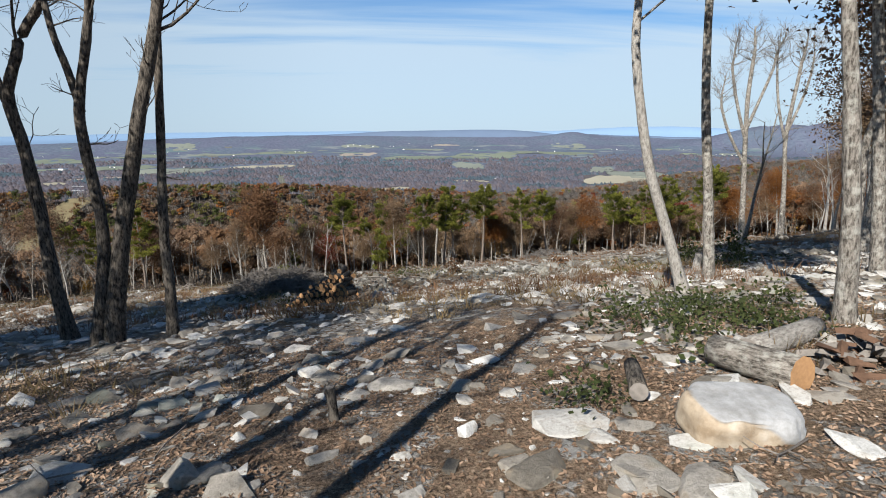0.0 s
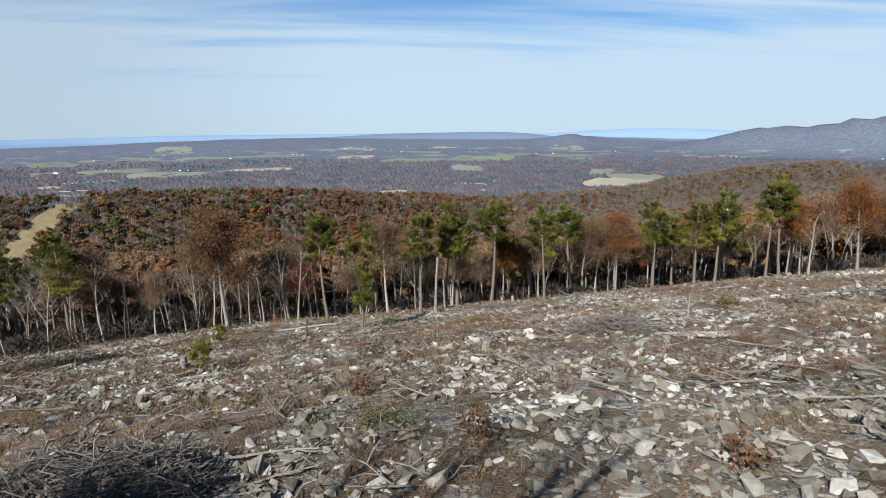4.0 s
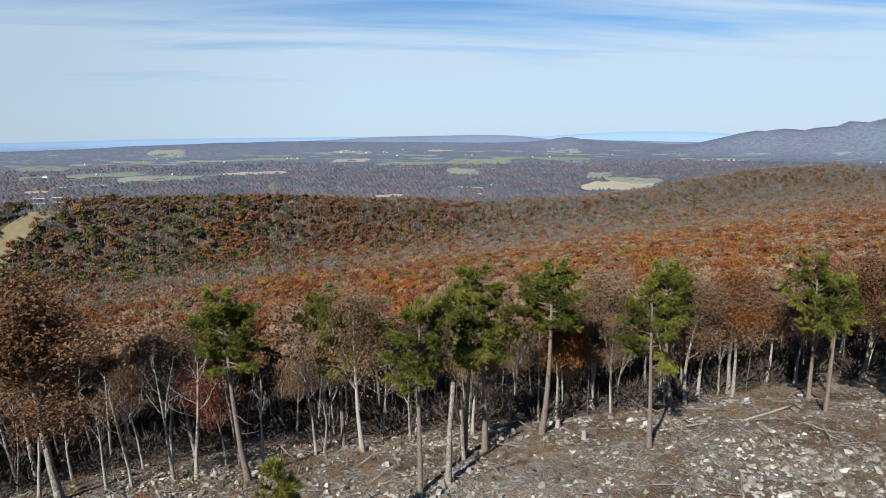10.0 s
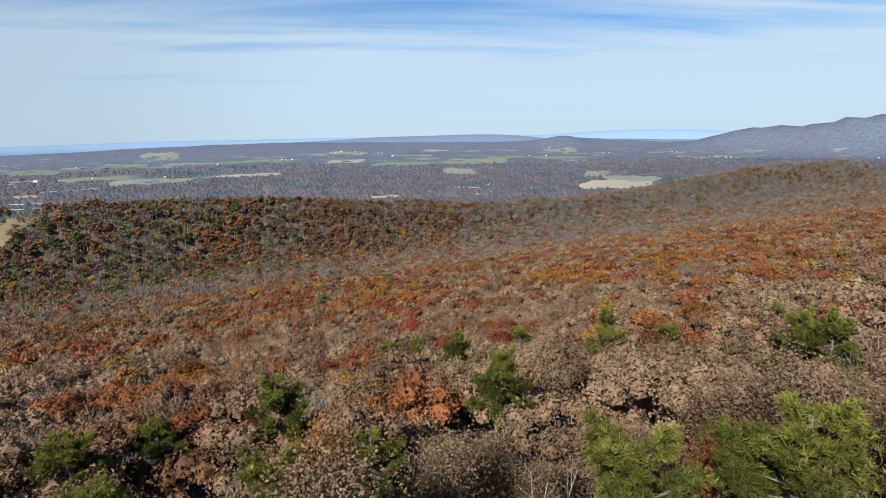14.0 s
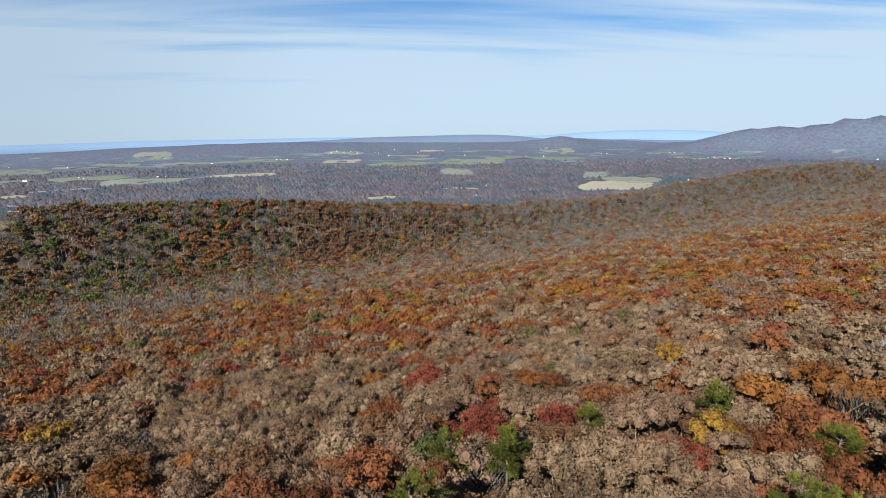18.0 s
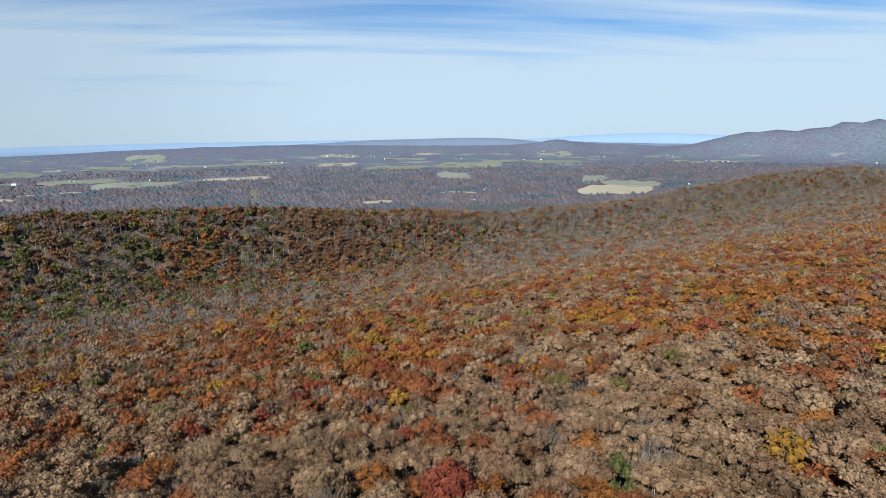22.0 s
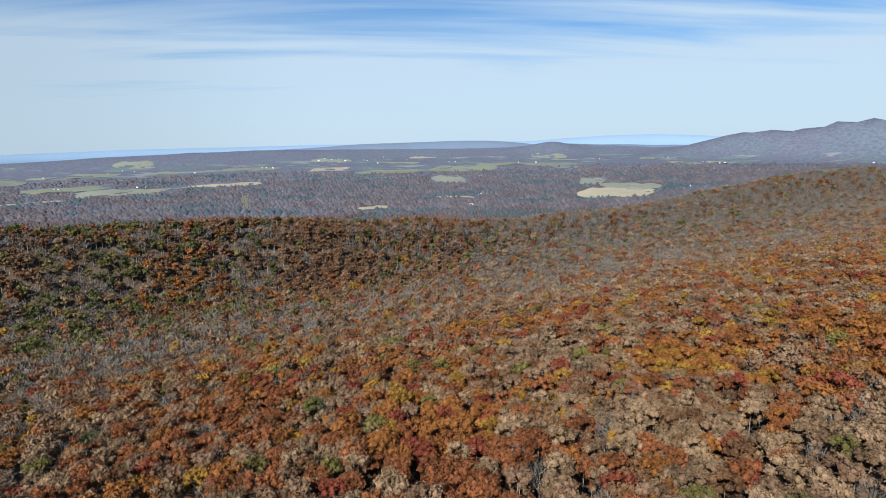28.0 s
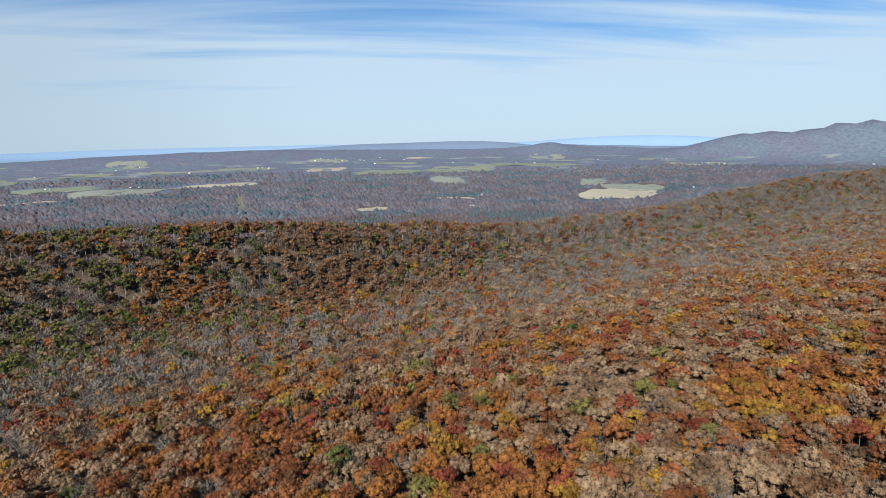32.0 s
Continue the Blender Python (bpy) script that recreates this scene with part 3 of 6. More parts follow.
def twig_crown(rng, count, radius, height, thick=0.075):
    """A haze of thin upright twigs for a leafless crown."""
    d = rng.normal(0, 1, (count, 3))
    d /= np.linalg.norm(d, axis=1)[:, None]
    p = d * rng.uniform(0.25, 1.0, (count, 1)) ** 0.5 * (radius, radius, height / 2)
    way = d * (0.8, 0.8, 0.3) + (0, 0, 0.75) + rng.normal(0, 0.35, d.shape)
    way /= np.linalg.norm(way, axis=1)[:, None]
    side = np.cross(way, rng.normal(0, 1, way.shape))
    side /= np.linalg.norm(side, axis=1)[:, None]
    L = rng.uniform(0.5, 1.2, (count, 1)) * radius * 0.5
    w = thick * rng.uniform(0.6, 1.5, (count, 1))
    v = np.stack([p - side * w, p + side * w, p + way * L], 1)
    n = d + (0, 0, 0.3)
    return v.reshape(-1, 3), np.arange(3 * count).reshape(-1, 3), np.repeat(n / np.linalg.norm(n, axis=1)[:, None], 3, 0)


def scatter(rng, cell, x0, x1, y0, y1, keep):
    """One spot in each cell of a shaken grid, where keep allows it."""
    ax, ay = np.meshgrid(np.arange(x0, x1, cell), np.arange(y0, y1, cell))
    ax = ax.ravel() + rng.uniform(-0.46, 0.46, ax.size) * cell
    ay = ay.ravel() + rng.uniform(-0.46, 0.46, ay.size) * cell
    ok = keep(ax, ay)
    return ax[ok], ay[ok]


def swath(x, y):
    """The cleared strip under the power line."""
    return np.abs(x + 409 - (y - 645) * np.where(y < 645, 0.4, -0.1)) < 10


def in_view(x, y, margin=1.06):
    """The wedge of land that lies before the whole path."""
    return (x > -0.82 * margin * (y + 8) - 14) & (x < 0.80 * margin * (y + 8) + 14)


HUES = ["tan", "brown", "russet", "orange", "red", "gold", "olive", "conifer", "twig", "chestnut"]
FOREST_MATS = [LEAF[h] for h in HUES]


def grow(name, label, xy, crowns, twigs, bares, trunk, pick, rng, height=(10.5, 13.5), scale=(0.8, 1.25)):
    """All trees of one stretch: one mesh of foliage and one of stems."""
    x, y = xy
    z = land(x, y)
    kinds = pick(x, y, rng)
    V, F, N, M, n = [], [], [], [], 0
    SV, SF, SM, sn = [], [], [], 0
    for i in range(len(x)):
        k, s, t = kinds[i], rng.uniform(*scale), rng.uniform(0, 6.28)
        h = rng.uniform(*height) * (0.93 if k == 8 else 1.0)
        turn = np.array([[math.cos(t), -math.sin(t), 0], [math.sin(t), math.cos(t), 0], [0, 0, 1]])
        v, f, nr = (twigs if k == 8 else crowns)[rng.integers(len(twigs if k == 8 else crowns))]
        V.append(v @ turn.T * s + (x[i], y[i], z[i] + h * (0.72 if k == 8 else 0.74)))
        F.append(f + n), N.append(nr @ turn.T), M.append(np.full(len(f), k))
        n += len(v)
        st = bares[rng.integers(len(bares))] if k == 8 else trunk
        if st is not None:
            v, f = st
            SV.append(v @ turn.T * (s, s, h / 12) + (x[i], y[i], z[i] - 0.4))
            SF.append(f + sn), SM.append(np.full(len(f), int(rng.random() < 0.3)))
            sn += len(v)
    ob = new(name, mesh_from(name, np.concatenate(V), np.concatenate(F), FOREST_MATS, np.concatenate(M), False, np.concatenate(N)))
    tagged(ob, label, "forest", kind="stuff")
    ob = new(name + "_stems", mesh_from(name + "_stems", np.concatenate(SV), np.concatenate(SF), [BARK_GREY, BARK_PALE], np.concatenate(SM), True))
    return tagged(ob, "pale grey trunks of the forest trees", "tree trunks", kind="stuff")


def choose(rng, n, weights):
    w = np.array(weights, float)
    return rng.choice(len(w), n, p=w / w.sum())


def banded(x, y, rng, sets, scale, seed, shake=0.09):
    """Hues in patches: the weights follow slow noise over the ground."""
    f = fbm(x / scale, y / scale, 3, seed) + rng.normal(0, shake, len(x))
    band = np.digitize(f, np.linspace(-0.3, 0.3, len(sets) + 1)[1:-1])
    out = np.zeros(len(x), int)
    for b, w in enumerate(sets):
        m = band == b
        out[m] = choose(rng, m.sum(), w)
    return out


#             tan brown russet orange red gold olive conifer twig chestnut
UPPER_SETS = [[5.5, 2.6, 0.4, 0.2, 0.1, 0.06, 0.05, 0.02, 0.9, 0.3], [4.4, 3.0, 0.8, 0.4, 0.15, 0.1, 0.08, 0.04, 0.6, 0.6], [3.0, 2.8, 1.5, 0.7, 0.35, 0.2, 0.1, 0.08, 0.4, 0.8]]
LOWER_SETS = [[4.8, 2.4, 0.6, 0.3, 0.15, 0.12, 0.1, 0.02, 1.6, 0.6], [3.4, 2.2, 1.6, 0.9, 0.35, 0.2, 0.15, 0.03, 1.1, 0.8], [1.4, 1.3, 2.4, 2.0, 0.7, 0.4, 0.2, 0.03, 0.6, 0.8], [1.5, 1.0, 1.5, 2.2, 0.5, 1.0, 0.3, 0.03, 0.5, 0.5]]
DALE_SETS = [[0.9, 0.9, 0.5, 0.2, 0.15, 0.08, 0.2, 0.08, 6.5, 0.6], [1.3, 1.3, 1.1, 0.5, 0.3, 0.12, 0.25, 0.1, 4.6, 0.9]]
SHADY_SETS = [[0.05, 0.5, 0.1, 0.06, 0.04, 0.1, 1.4, 2.8, 4.0, 0.9], [0.05, 0.7, 0.2, 0.1, 0.05, 0.14, 1.6, 2.4, 3.0, 1.6], [0.05, 0.8, 0.4, 0.25, 0.08, 0.18, 1.2, 1.5, 2.2, 2.8]]
BROWN_SETS = [[0.1, 1.4, 0.35, 0.12, 0.08, 0.12, 0.5, 0.8, 2.8, 3.4], [0.2, 1.8, 0.6, 0.25, 0.1, 0.12, 0.4, 0.5, 1.6, 4.2]]
GREY_SETS = [[0.3, 0.6, 0.08, 0.05, 0.03, 0.06, 0.2, 0.2, 7.0, 0.7], [0.3, 0.9, 0.2, 0.15, 0.06, 0.1, 0.2, 0.25, 5.0, 1.4]]
# stands of one colour on the near slope and on the ridge: x, y, radius, hue
STANDS = ((34, 157, 15, 2), (47, 182, 11, 3), (-7, 187, 7, 4), (-138, 288, 24, 2), (-30, 312, 26, 2), (-24, 334, 11, 4), (65, 389, 13, 5), (113, 319, 17, 3),
          (-31, 350, 17, 3), (68, 374, 9, 5), (-98, 384, 26, 2), (8, 357, 11, 5), (78, 399, 16, 3), (33, 313, 13, 0), (5, 156, 13, 0), (150, 398, 26, 3),
          (-234, 674, 24, 3), (-290, 690, 20, 6), (-120, 750, 40, 9))


def valley_side(x, y):
    return y - (600 + 0.5 * x)


def stands(x, y, rng, kinds):
    for sx, sy, r, hue in STANDS:
        near = np.exp(-((x - sx) ** 2 + (y - sy) ** 2) / r ** 2)
        kinds = np.where(rng.random(len(x)) < 0.8 * near, hue, kinds)
    return kinds


def pick_slope(x, y, rng):
    a = np.where(rng.random(len(x)) < smooth(250, 320, y + 0.25 * x), banded(x, y, rng, LOWER_SETS, 34, 11), banded(x, y, rng, UPPER_SETS, 40, 12))
    d = banded(x, y, rng, DALE_SETS, 60, 14)
    low = smooth(-110, 0, valley_side(x, y) + 40 * fbm(x / 60, y / 60, 2, 9)) * 0.75 + smooth(-70, -260, x + 0.2 * (y - 300) + 40 * fbm(x / 50, y / 50, 2, 19)) * smooth(300, 400, y) * 0.9
    thin = smooth(-12, -34, x) * smooth(190, 130, y) * 0.7
    d2 = banded(x, y, rng, [[0.8, 1.6, 0.3, 0.05, 0.05, 0.02, 0.05, 0.02, 5.0, 1.2]], 60, 15)
    a = np.where(rng.random(len(x)) < thin, d2, a)
    return stands(x, y, rng, np.where(rng.random(len(x)) < low, d, a))


def pick_ridge(x, y, rng):
    shady, brown, grey = banded(x, y, rng, SHADY_SETS, 60, 21), banded(x, y, rng, BROWN_SETS, 60, 22), banded(x, y, rng, GREY_SETS, 50, 23)
    side = x + 60 * fbm(x / 80, y / 80, 3, 25) + rng.normal(0, 25, len(x))
    crest = smooth(190, 235, valley_side(x, y))
    a = np.where(side < -190, shady, np.where(side < 10 + 0 * y, brown, grey))
    a = np.where((rng.random(len(x)) < 0.6 * crest) & (side < 130), brown, a)
    d = banded(x, y, rng, DALE_SETS, 60, 24)
    return stands(x, y, rng, np.where(rng.random(len(x)) < smooth(140, 90, valley_side(x, y)) * 0.85, d, a))


front_crowns = [crown_template(rng, 2100, 3.9, 8.6, lb, 0.165, BALL1, 0.78) for lb in (15, 18, 20, 17, 22, 16, 19)]
near_crowns = [crown_template(rng, 620, 3.9, 8.6, lb, 0.29, BALL1, 0.8) for lb in (13, 15, 17, 16, 14, 18, 15)]
mid_crowns = [crown_template(rng, 200, 3.9, 8.4, 11, 0.48, OCTA, 0.82) for _ in range(9)]
far_crowns = [crown_template(rng, 84, 3.9, 8.2, 8, 0.8, OCTA, 0.85) for _ in range(9)]
near_twigs = [twig_crown(rng, 420, 3.0, 6.8, 0.03) for _ in range(5)]
mid_twigs = [twig_crown(rng, 170, 3.4, 7.6, 0.085) for _ in range(4)]
far_twigs = [twig_crown(rng, 150, 3.8, 9.6, 0.18) for _ in range(4)]
near_bares = [bare_template(rng, 12, 6, 2.6) for _ in range(4)]
far_bares = [bare_template(rng, 12, 1, 1.8) for _ in range(4)]
stem = join([stick((0, 0, 0), (0.2, 0.1, 9.0), 0.15, 0.08)])
high_stem = join([stick((0, 0, 0), (0.3, 0.1, 10.5), 0.24, 0.12)])


def near_strip(x, y, wide):
    """The stretch of slope that the flight passes low over."""
    return np.abs(x + 10 + 0.10 * np.maximum(y - 120, 0)) < wide


def front(x, y):
    return (y < 270) & near_strip(x, y, np.where(y < 125, 60, 40 + 0.09 * (y - 125)))


def near(x, y):
    return (y < 430) & near_strip(x, y, np.where(y < 125, 110, 78 + 0.16 * (y - 125))) & ~front(x, y)


def wooded(x, y):
    return (y > clearing_edge(x) + 13) & in_view(x, y)


OAKS = "autumn oak forest in tan, brown and orange"
grow("front_forest", OAKS, scatter(rng, 5.8, -150, 150, 60, 300, lambda x, y: wooded(x, y) & front(x, y)),
     front_crowns, near_twigs, near_bares, stem, pick_slope, rng, height=(9.2, 14.0), scale=(0.84, 1.2))
grow("near_forest", OAKS, scatter(rng, 5.8, -190, 150, 60, 430, lambda x, y: wooded(x, y) & near(x, y)),
     near_crowns, near_twigs, near_bares, stem, pick_slope, rng, height=(9.2, 14.0), scale=(0.84, 1.2))
grow("slope_forest", "autumn oak forest in tan, russet and orange", scatter(rng, 5.8, -560, 620, 70, 560,
     lambda x, y: wooded(x, y) & (valley_side(x, y) < 0) & ~front(x, y) & ~near(x, y)),
     mid_crowns, mid_twigs, far_bares, None, pick_slope, rng, height=(9.2, 14.0), scale=(0.84, 1.2))
grow("dale_forest", "grey and brown leafless forest in the ravine", scatter(rng, 6.2, -640, 980, 330, 1090,
     lambda x, y: (valley_side(x, y) < 0) & in_view(x, y) & (y >= 560)),
     far_crowns, far_twigs, far_bares, stem, pick_slope, rng, scale=(0.9, 1.3))
grow("ridge_forest", "brown and grey autumn forest on the opposite ridge", scatter(rng, 6.4, -900, 1250, 330, 1300,
     lambda x, y: (valley_side(x, y) >= 0) & (valley_side(x, y) < 268) & in_view(x, y) & ~swath(x, y)),
     far_crowns, far_twigs, far_bares, high_stem, pick_ridge, rng, height=(10.5, 15.5), scale=(0.8, 1.35))

# ---------------------------------------------------------------- the valley beyond: fields, farms, far ridges
def spot(px, row):
    """A place in the valley fitted to its pixel column and row in the camera's view at 17 s."""
    az = math.atan((px - 784) / 988) + radians(1.47)
    row = row + (px - 784) * 0.0165
    r = float(np.interp(row, [249.8, 253.8, 262.3, 269.5, 274.4, 281.2, 290.7, 302.3, 311.5, 323.2, 337.7, 352.5, 372.1], [4800, 4700, 4500, 4250, 4000, 3700, 3300, 2900, 2600, 2300, 2000, 1750, 1500]))
    return -9 + r * math.sin(az), 102 + r * math.cos(az)


FIELD_STRAW = plain("straw stubble field", (0.27, 0.25, 0.19), 0.95, 0.02, 0.15, 0.05)
FIELD_GREEN = plain("green pasture", (0.145, 0.165, 0.125), 0.95, 0.02, 0.18, 0.05)
FIELD_OLIVE = plain("grey-green pasture", (0.165, 0.18, 0.15), 0.95, 0.02, 0.18, 0.05)
FIELD_DULL = plain("dull brown-green grass", (0.115, 0.115, 0.095), 0.95, 0.02, 0.2, 0.05)
FIELD_TAN = plain("tan ploughed field", (0.25, 0.22, 0.185), 0.95, 0.02, 0.15, 0.05)


def field(px0, px1, row0, row1, mat, label, skew=0.0, lift=0.9):
    """An uneven patch of farmland draped over the ground; skew: rows by which one end lies lower."""
    nu, nv = 26, 7
    V = np.zeros((nv, nu, 3))
    k = rng.uniform(0, 50)
    for j in range(nv):
        for i in range(nu):
            u, v = i / (nu - 1), j / (nv - 1)
            w = 0.08 * math.sin(k + u * 9) + 0.05 * math.sin(k * 2 + u * 23)
            ends = 0.02 * math.sin(k * 3 + v * 7)
            taper = min(1.0, 5 * u + 0.12, 5 * (1 - u) + 0.12) ** 0.6 if px1 - px0 > 3 * (row1 - row0) else 1.0
            x, y = spot(px0 + (px1 - px0) * (u + ends), row0 + (row1 - row0) * (0.5 + (v - 0.5) * taper + w * (1 if j in (0, nv - 1) else 0.6)) + skew * u)
            V[j, i] = x, y, 0
    V[..., 2] = land(V[..., 0], V[..., 1]) + lift
    q = np.arange(nu * nv).reshape(nv, nu)
    f = np.stack([q[:-1, :-1], q[1:, :-1], q[1:, 1:], q[:-1, 1:]], -1).reshape(-1, 4)
    tagged(new("field", mesh_from("field", V.reshape(-1, 3), f, [mat], None, True)), label, "field", kind="structure")


FIELDS = [(1020, 1152, 322, 334, FIELD_STRAW, "pale green-yellow hay field in the valley", -2), (1030, 1072, 304, 316, FIELD_OLIVE, "grey-green pasture beside the hay field", 0),
          (1062, 1168, 312, 321, FIELD_OLIVE, "grey-green pasture beside the hay field", 3), (343, 492, 308, 313, FIELD_STRAW, "long straw-coloured stubble field", -4),
          (178, 345, 312, 320, FIELD_OLIVE, "long pale pasture", -3), (0, 52, 330, 335, FIELD_STRAW, "pale stubble field", 0), (52, 172, 324, 327, FIELD_TAN, "narrow tan stubble field", -3),
          (88, 238, 304, 312, FIELD_GREEN, "green pasture by a farm", -2), (0, 102, 291, 298, FIELD_GREEN, "green pasture strip", -1), (98, 146, 288, 291, FIELD_OLIVE, "pale pasture strip", -1),
          (0, 66, 305, 309, FIELD_GREEN, "green pasture strip", 0), (150, 258, 286, 291, FIELD_GREEN, "green pasture strip", -1), (296, 424, 286, 289, FIELD_OLIVE, "pale pasture strip", -1),
          (420, 524, 283, 287, FIELD_GREEN, "green pasture strip", -1), (244, 312, 276, 281, FIELD_OLIVE, "pale grass round a village", -1),
          (574, 642, 286, 291, FIELD_TAN, "tan ploughed field", -3), (578, 646, 272, 276, FIELD_OLIVE, "pale open ground round a town", 0), (650, 776, 291, 298, FIELD_GREEN, "green pasture on a rise", -5),
          (770, 892, 284, 294, FIELD_GREEN, "green pasture on a rise", -4), (778, 836, 300, 309, FIELD_OLIVE, "pasture in a hollow", 3), (872, 1042, 278, 283, FIELD_GREEN, "long green pasture", -1),
          (744, 792, 266, 269, FIELD_TAN, "tan field near the town", 0), (688, 762, 276, 279, FIELD_OLIVE, "pale pasture near the town", 0), (952, 1014, 265.5, 269.5, FIELD_OLIVE, "pale grass on a bald hill", 0),
          (984, 1032, 270, 273, FIELD_OLIVE, "pale pasture below a bald hill", 0), (782, 848, 333, 336, FIELD_STRAW, "straw field among trees", 0), (648, 704, 350, 354, FIELD_STRAW, "straw field among trees", -3),
          (1252, 1292, 272, 276, FIELD_OLIVE, "pale field by a village", 0), (1138, 1168, 268, 271, FIELD_OLIVE, "pale field by a village", 0), 
          (455, 467, 324, 347, FIELD_DULL, "cleared strip running down a wooded hill", 0), (1214, 1248, 276, 278, FIELD_OLIVE, "pale field by a village", 0)]
for k in range(16):
    px, row = rng.uniform(-40, 1260), 270 + 24 * rng.random() ** 1.4
    FIELDS.append((px, px + rng.uniform(14, 62), row, row + rng.uniform(0.6, 1.7), (FIELD_OLIVE, FIELD_GREEN, FIELD_OLIVE, FIELD_DULL)[k % 4], "narrow strip of distant farmland", rng.uniform(-1.5, 1.0)))
for args in FIELDS:
    field(*args)

# low ridges at the end of the view, aerial haze painted into their colours
RIDGE_HAZE_BLUE = plain("distant ridge painted in blue haze", (0.155, 0.235, 0.34), 1.0, 0.004, 0.06, 0.0)
RIDGE_HAZE_GREY = plain("distant ridge painted in grey-blue haze", (0.10, 0.135, 0.195), 1.0, 0.004, 0.08, 0.0)


def far_ridge(name, label, az, height, radius, mat):
    a = np.linspace(az[0], az[-1], 240)
    h = np.interp(a, az, height) + 3.0 * fbm(a / 2.2, a * 0 + radius, 4, 31)
    sa, ca = np.sin(np.radians(a)), np.cos(np.radians(a))
    rows = [np.stack([sa * (radius + d), ca * (radius + d), z], -1) for d, z in ((-60, h * 0 - 220), (-30, h * 0.4 - 60), (0, h), (40, h - 20), (60, h * 0 - 220))]
    q = np.arange(5 * 240).reshape(5, 240)
    f = np.stack([q[:-1, :-1], q[:-1, 1:], q[1:, 1:], q[1:, :-1]], -1).reshape(-1, 4)
    tagged(new(name, mesh_from(name, np.concatenate(rows), f, [mat], None, True)), label, "distant ridge", kind="structure")


far_ridge("backdrop_1", "hills along the far skyline, painted pale blue with haze", [-48, -37, -26, -18, -10, -3, 2, 8, 11, 14, 18, 22, 25, 30, 48], [-36, -22, -4, -2, 2, -4, -8, -8, -6, 10, 24, 26, 14, -20, -60], 4870, RIDGE_HAZE_BLUE)
far_ridge("backdrop_2", "wooded ridge in the distance, painted grey-blue with haze", [-22, -14, -9, -5, -1, 3, 6.5, 8.5, 11, 30], [-60, -32, -14, 2, 6, 10, 8, -4, -30, -70], 4800, RIDGE_HAZE_GREY)

# far trees all over the valley floor, but for the fields
def open_land(x, y):
    """Where a field lies, or a tree would stand before one."""
    az = np.arctan2(x + 9, y - 102) - radians(1.47)
    px = 784 + 988 * np.tan(az)
    r = np.hypot(x + 9, y - 102)
    row = np.interp(r, [1500, 1750, 2000, 2300, 2600, 2900, 3300, 3700, 4000, 4250, 4500, 4700, 4800], [372.1, 352.5, 337.7, 323.2, 311.5, 302.3, 290.7, 281.2, 274.4, 269.5, 262.3, 253.8, 249.8]) - (px - 784) * 0.0165
    out = np.zeros(len(x), bool)
    for a, b, c, d, _, _, k in FIELDS:
        u = np.clip((px - a) / (b - a), 0, 1)
        out |= (px > a - 2) & (px < b + 2) & (row > c + k * u - 1.5) & (row < d + k * u + (1.5 if d > 305 else 1.0))
    return out


# treetop colours carry painted haze; the far set is a bluer copy
HAZED_VALLEY_LEAF = [plain("hazed brown treetops of the valley", (0.068, 0.06, 0.066), 1.0, 0.3, 0.35, 0.0), plain("hazed grey treetops of the valley", (0.068, 0.066, 0.075), 1.0, 0.3, 0.35, 0.0),
               plain("hazed blue-green pines of the valley", (0.05, 0.066, 0.072), 1.0, 0.3, 0.25, 0.0), plain("hazed russet treetops of the valley", (0.076, 0.058, 0.058), 1.0, 0.3, 0.3, 0.0)]
HAZED_FAR_LEAF = [plain("hazed distant brown treetops", (0.076, 0.073, 0.088), 1.0, 0.1, 0.3, 0.0), plain("hazed distant grey treetops", (0.076, 0.08, 0.098), 1.0, 0.1, 0.3, 0.0),
            plain("hazed distant blue-green pines", (0.052, 0.072, 0.087), 1.0, 0.1, 0.25, 0.0), plain("hazed distant russet treetops", (0.086, 0.076, 0.084), 1.0, 0.1, 0.3, 0.0)]
BLOB = (np.array([[1, 0, 0], [0.31, 0.95, 0], [-0.81, 0.59, 0], [-0.81, -0.59, 0], [0.31, -0.95, 0], [0.2, 0.1, 1]], float), np.array([[0, 1, 5], [1, 2, 5], [2, 3, 5], [3, 4, 5], [4, 0, 5]]))


def far_trees(name, label, cell, x0, x1, y0, y1, wide, tall, keep, mats):
    """Treetops of the valley woods as small uneven domes."""
    vx, vy = scatter(rng, cell, x0, x1, y0, y1, lambda x, y: in_view(x, y, 0.98) & ~open_land(x, y) & keep(x, y))
    vz, tone = land(vx, vy), fbm(vx / 150, vy / 90, 3, 43) + rng.normal(0, 0.06, len(vx))
    n, (v, f) = len(vx), BLOB
    t, s = rng.uniform(0, 6.28, n), rng.uniform(0.6, 1.35, n)
    w = v[None] * rng.uniform(0.7, 1.3, (n, 6, 1))
    c, q = np.cos(t)[:, None], np.sin(t)[:, None]
    V = np.stack([(w[..., 0] * c - w[..., 1] * q) * wide * s[:, None] + vx[:, None], (w[..., 0] * q + w[..., 1] * c) * wide * s[:, None] + vy[:, None],
                  w[..., 2] * tall * s[:, None] * rng.uniform(0.7, 1.5, (n, 1)) + vz[:, None] - 0.5], -1).reshape(-1, 3)
    F = (f[None] + 6 * np.arange(n)[:, None, None]).reshape(-1, 3)
    M = np.where(tone > 0.24, 2, np.where(tone < -0.12, rng.choice([0, 3, 3], n), rng.choice([0, 0, 1, 1, 3], n)))
    tagged(new(name, mesh_from(name, V, F, mats, np.repeat(M, 5), True)), label, "woods", kind="stuff")


far_trees("valley_woods", "brown and grey woods on the valley floor, haze in their colour", 8.5, -1500, 1200, 1050, 1750, 5.6, 8.5, lambda x, y: y > 900 + 0.5 * x, HAZED_VALLEY_LEAF)
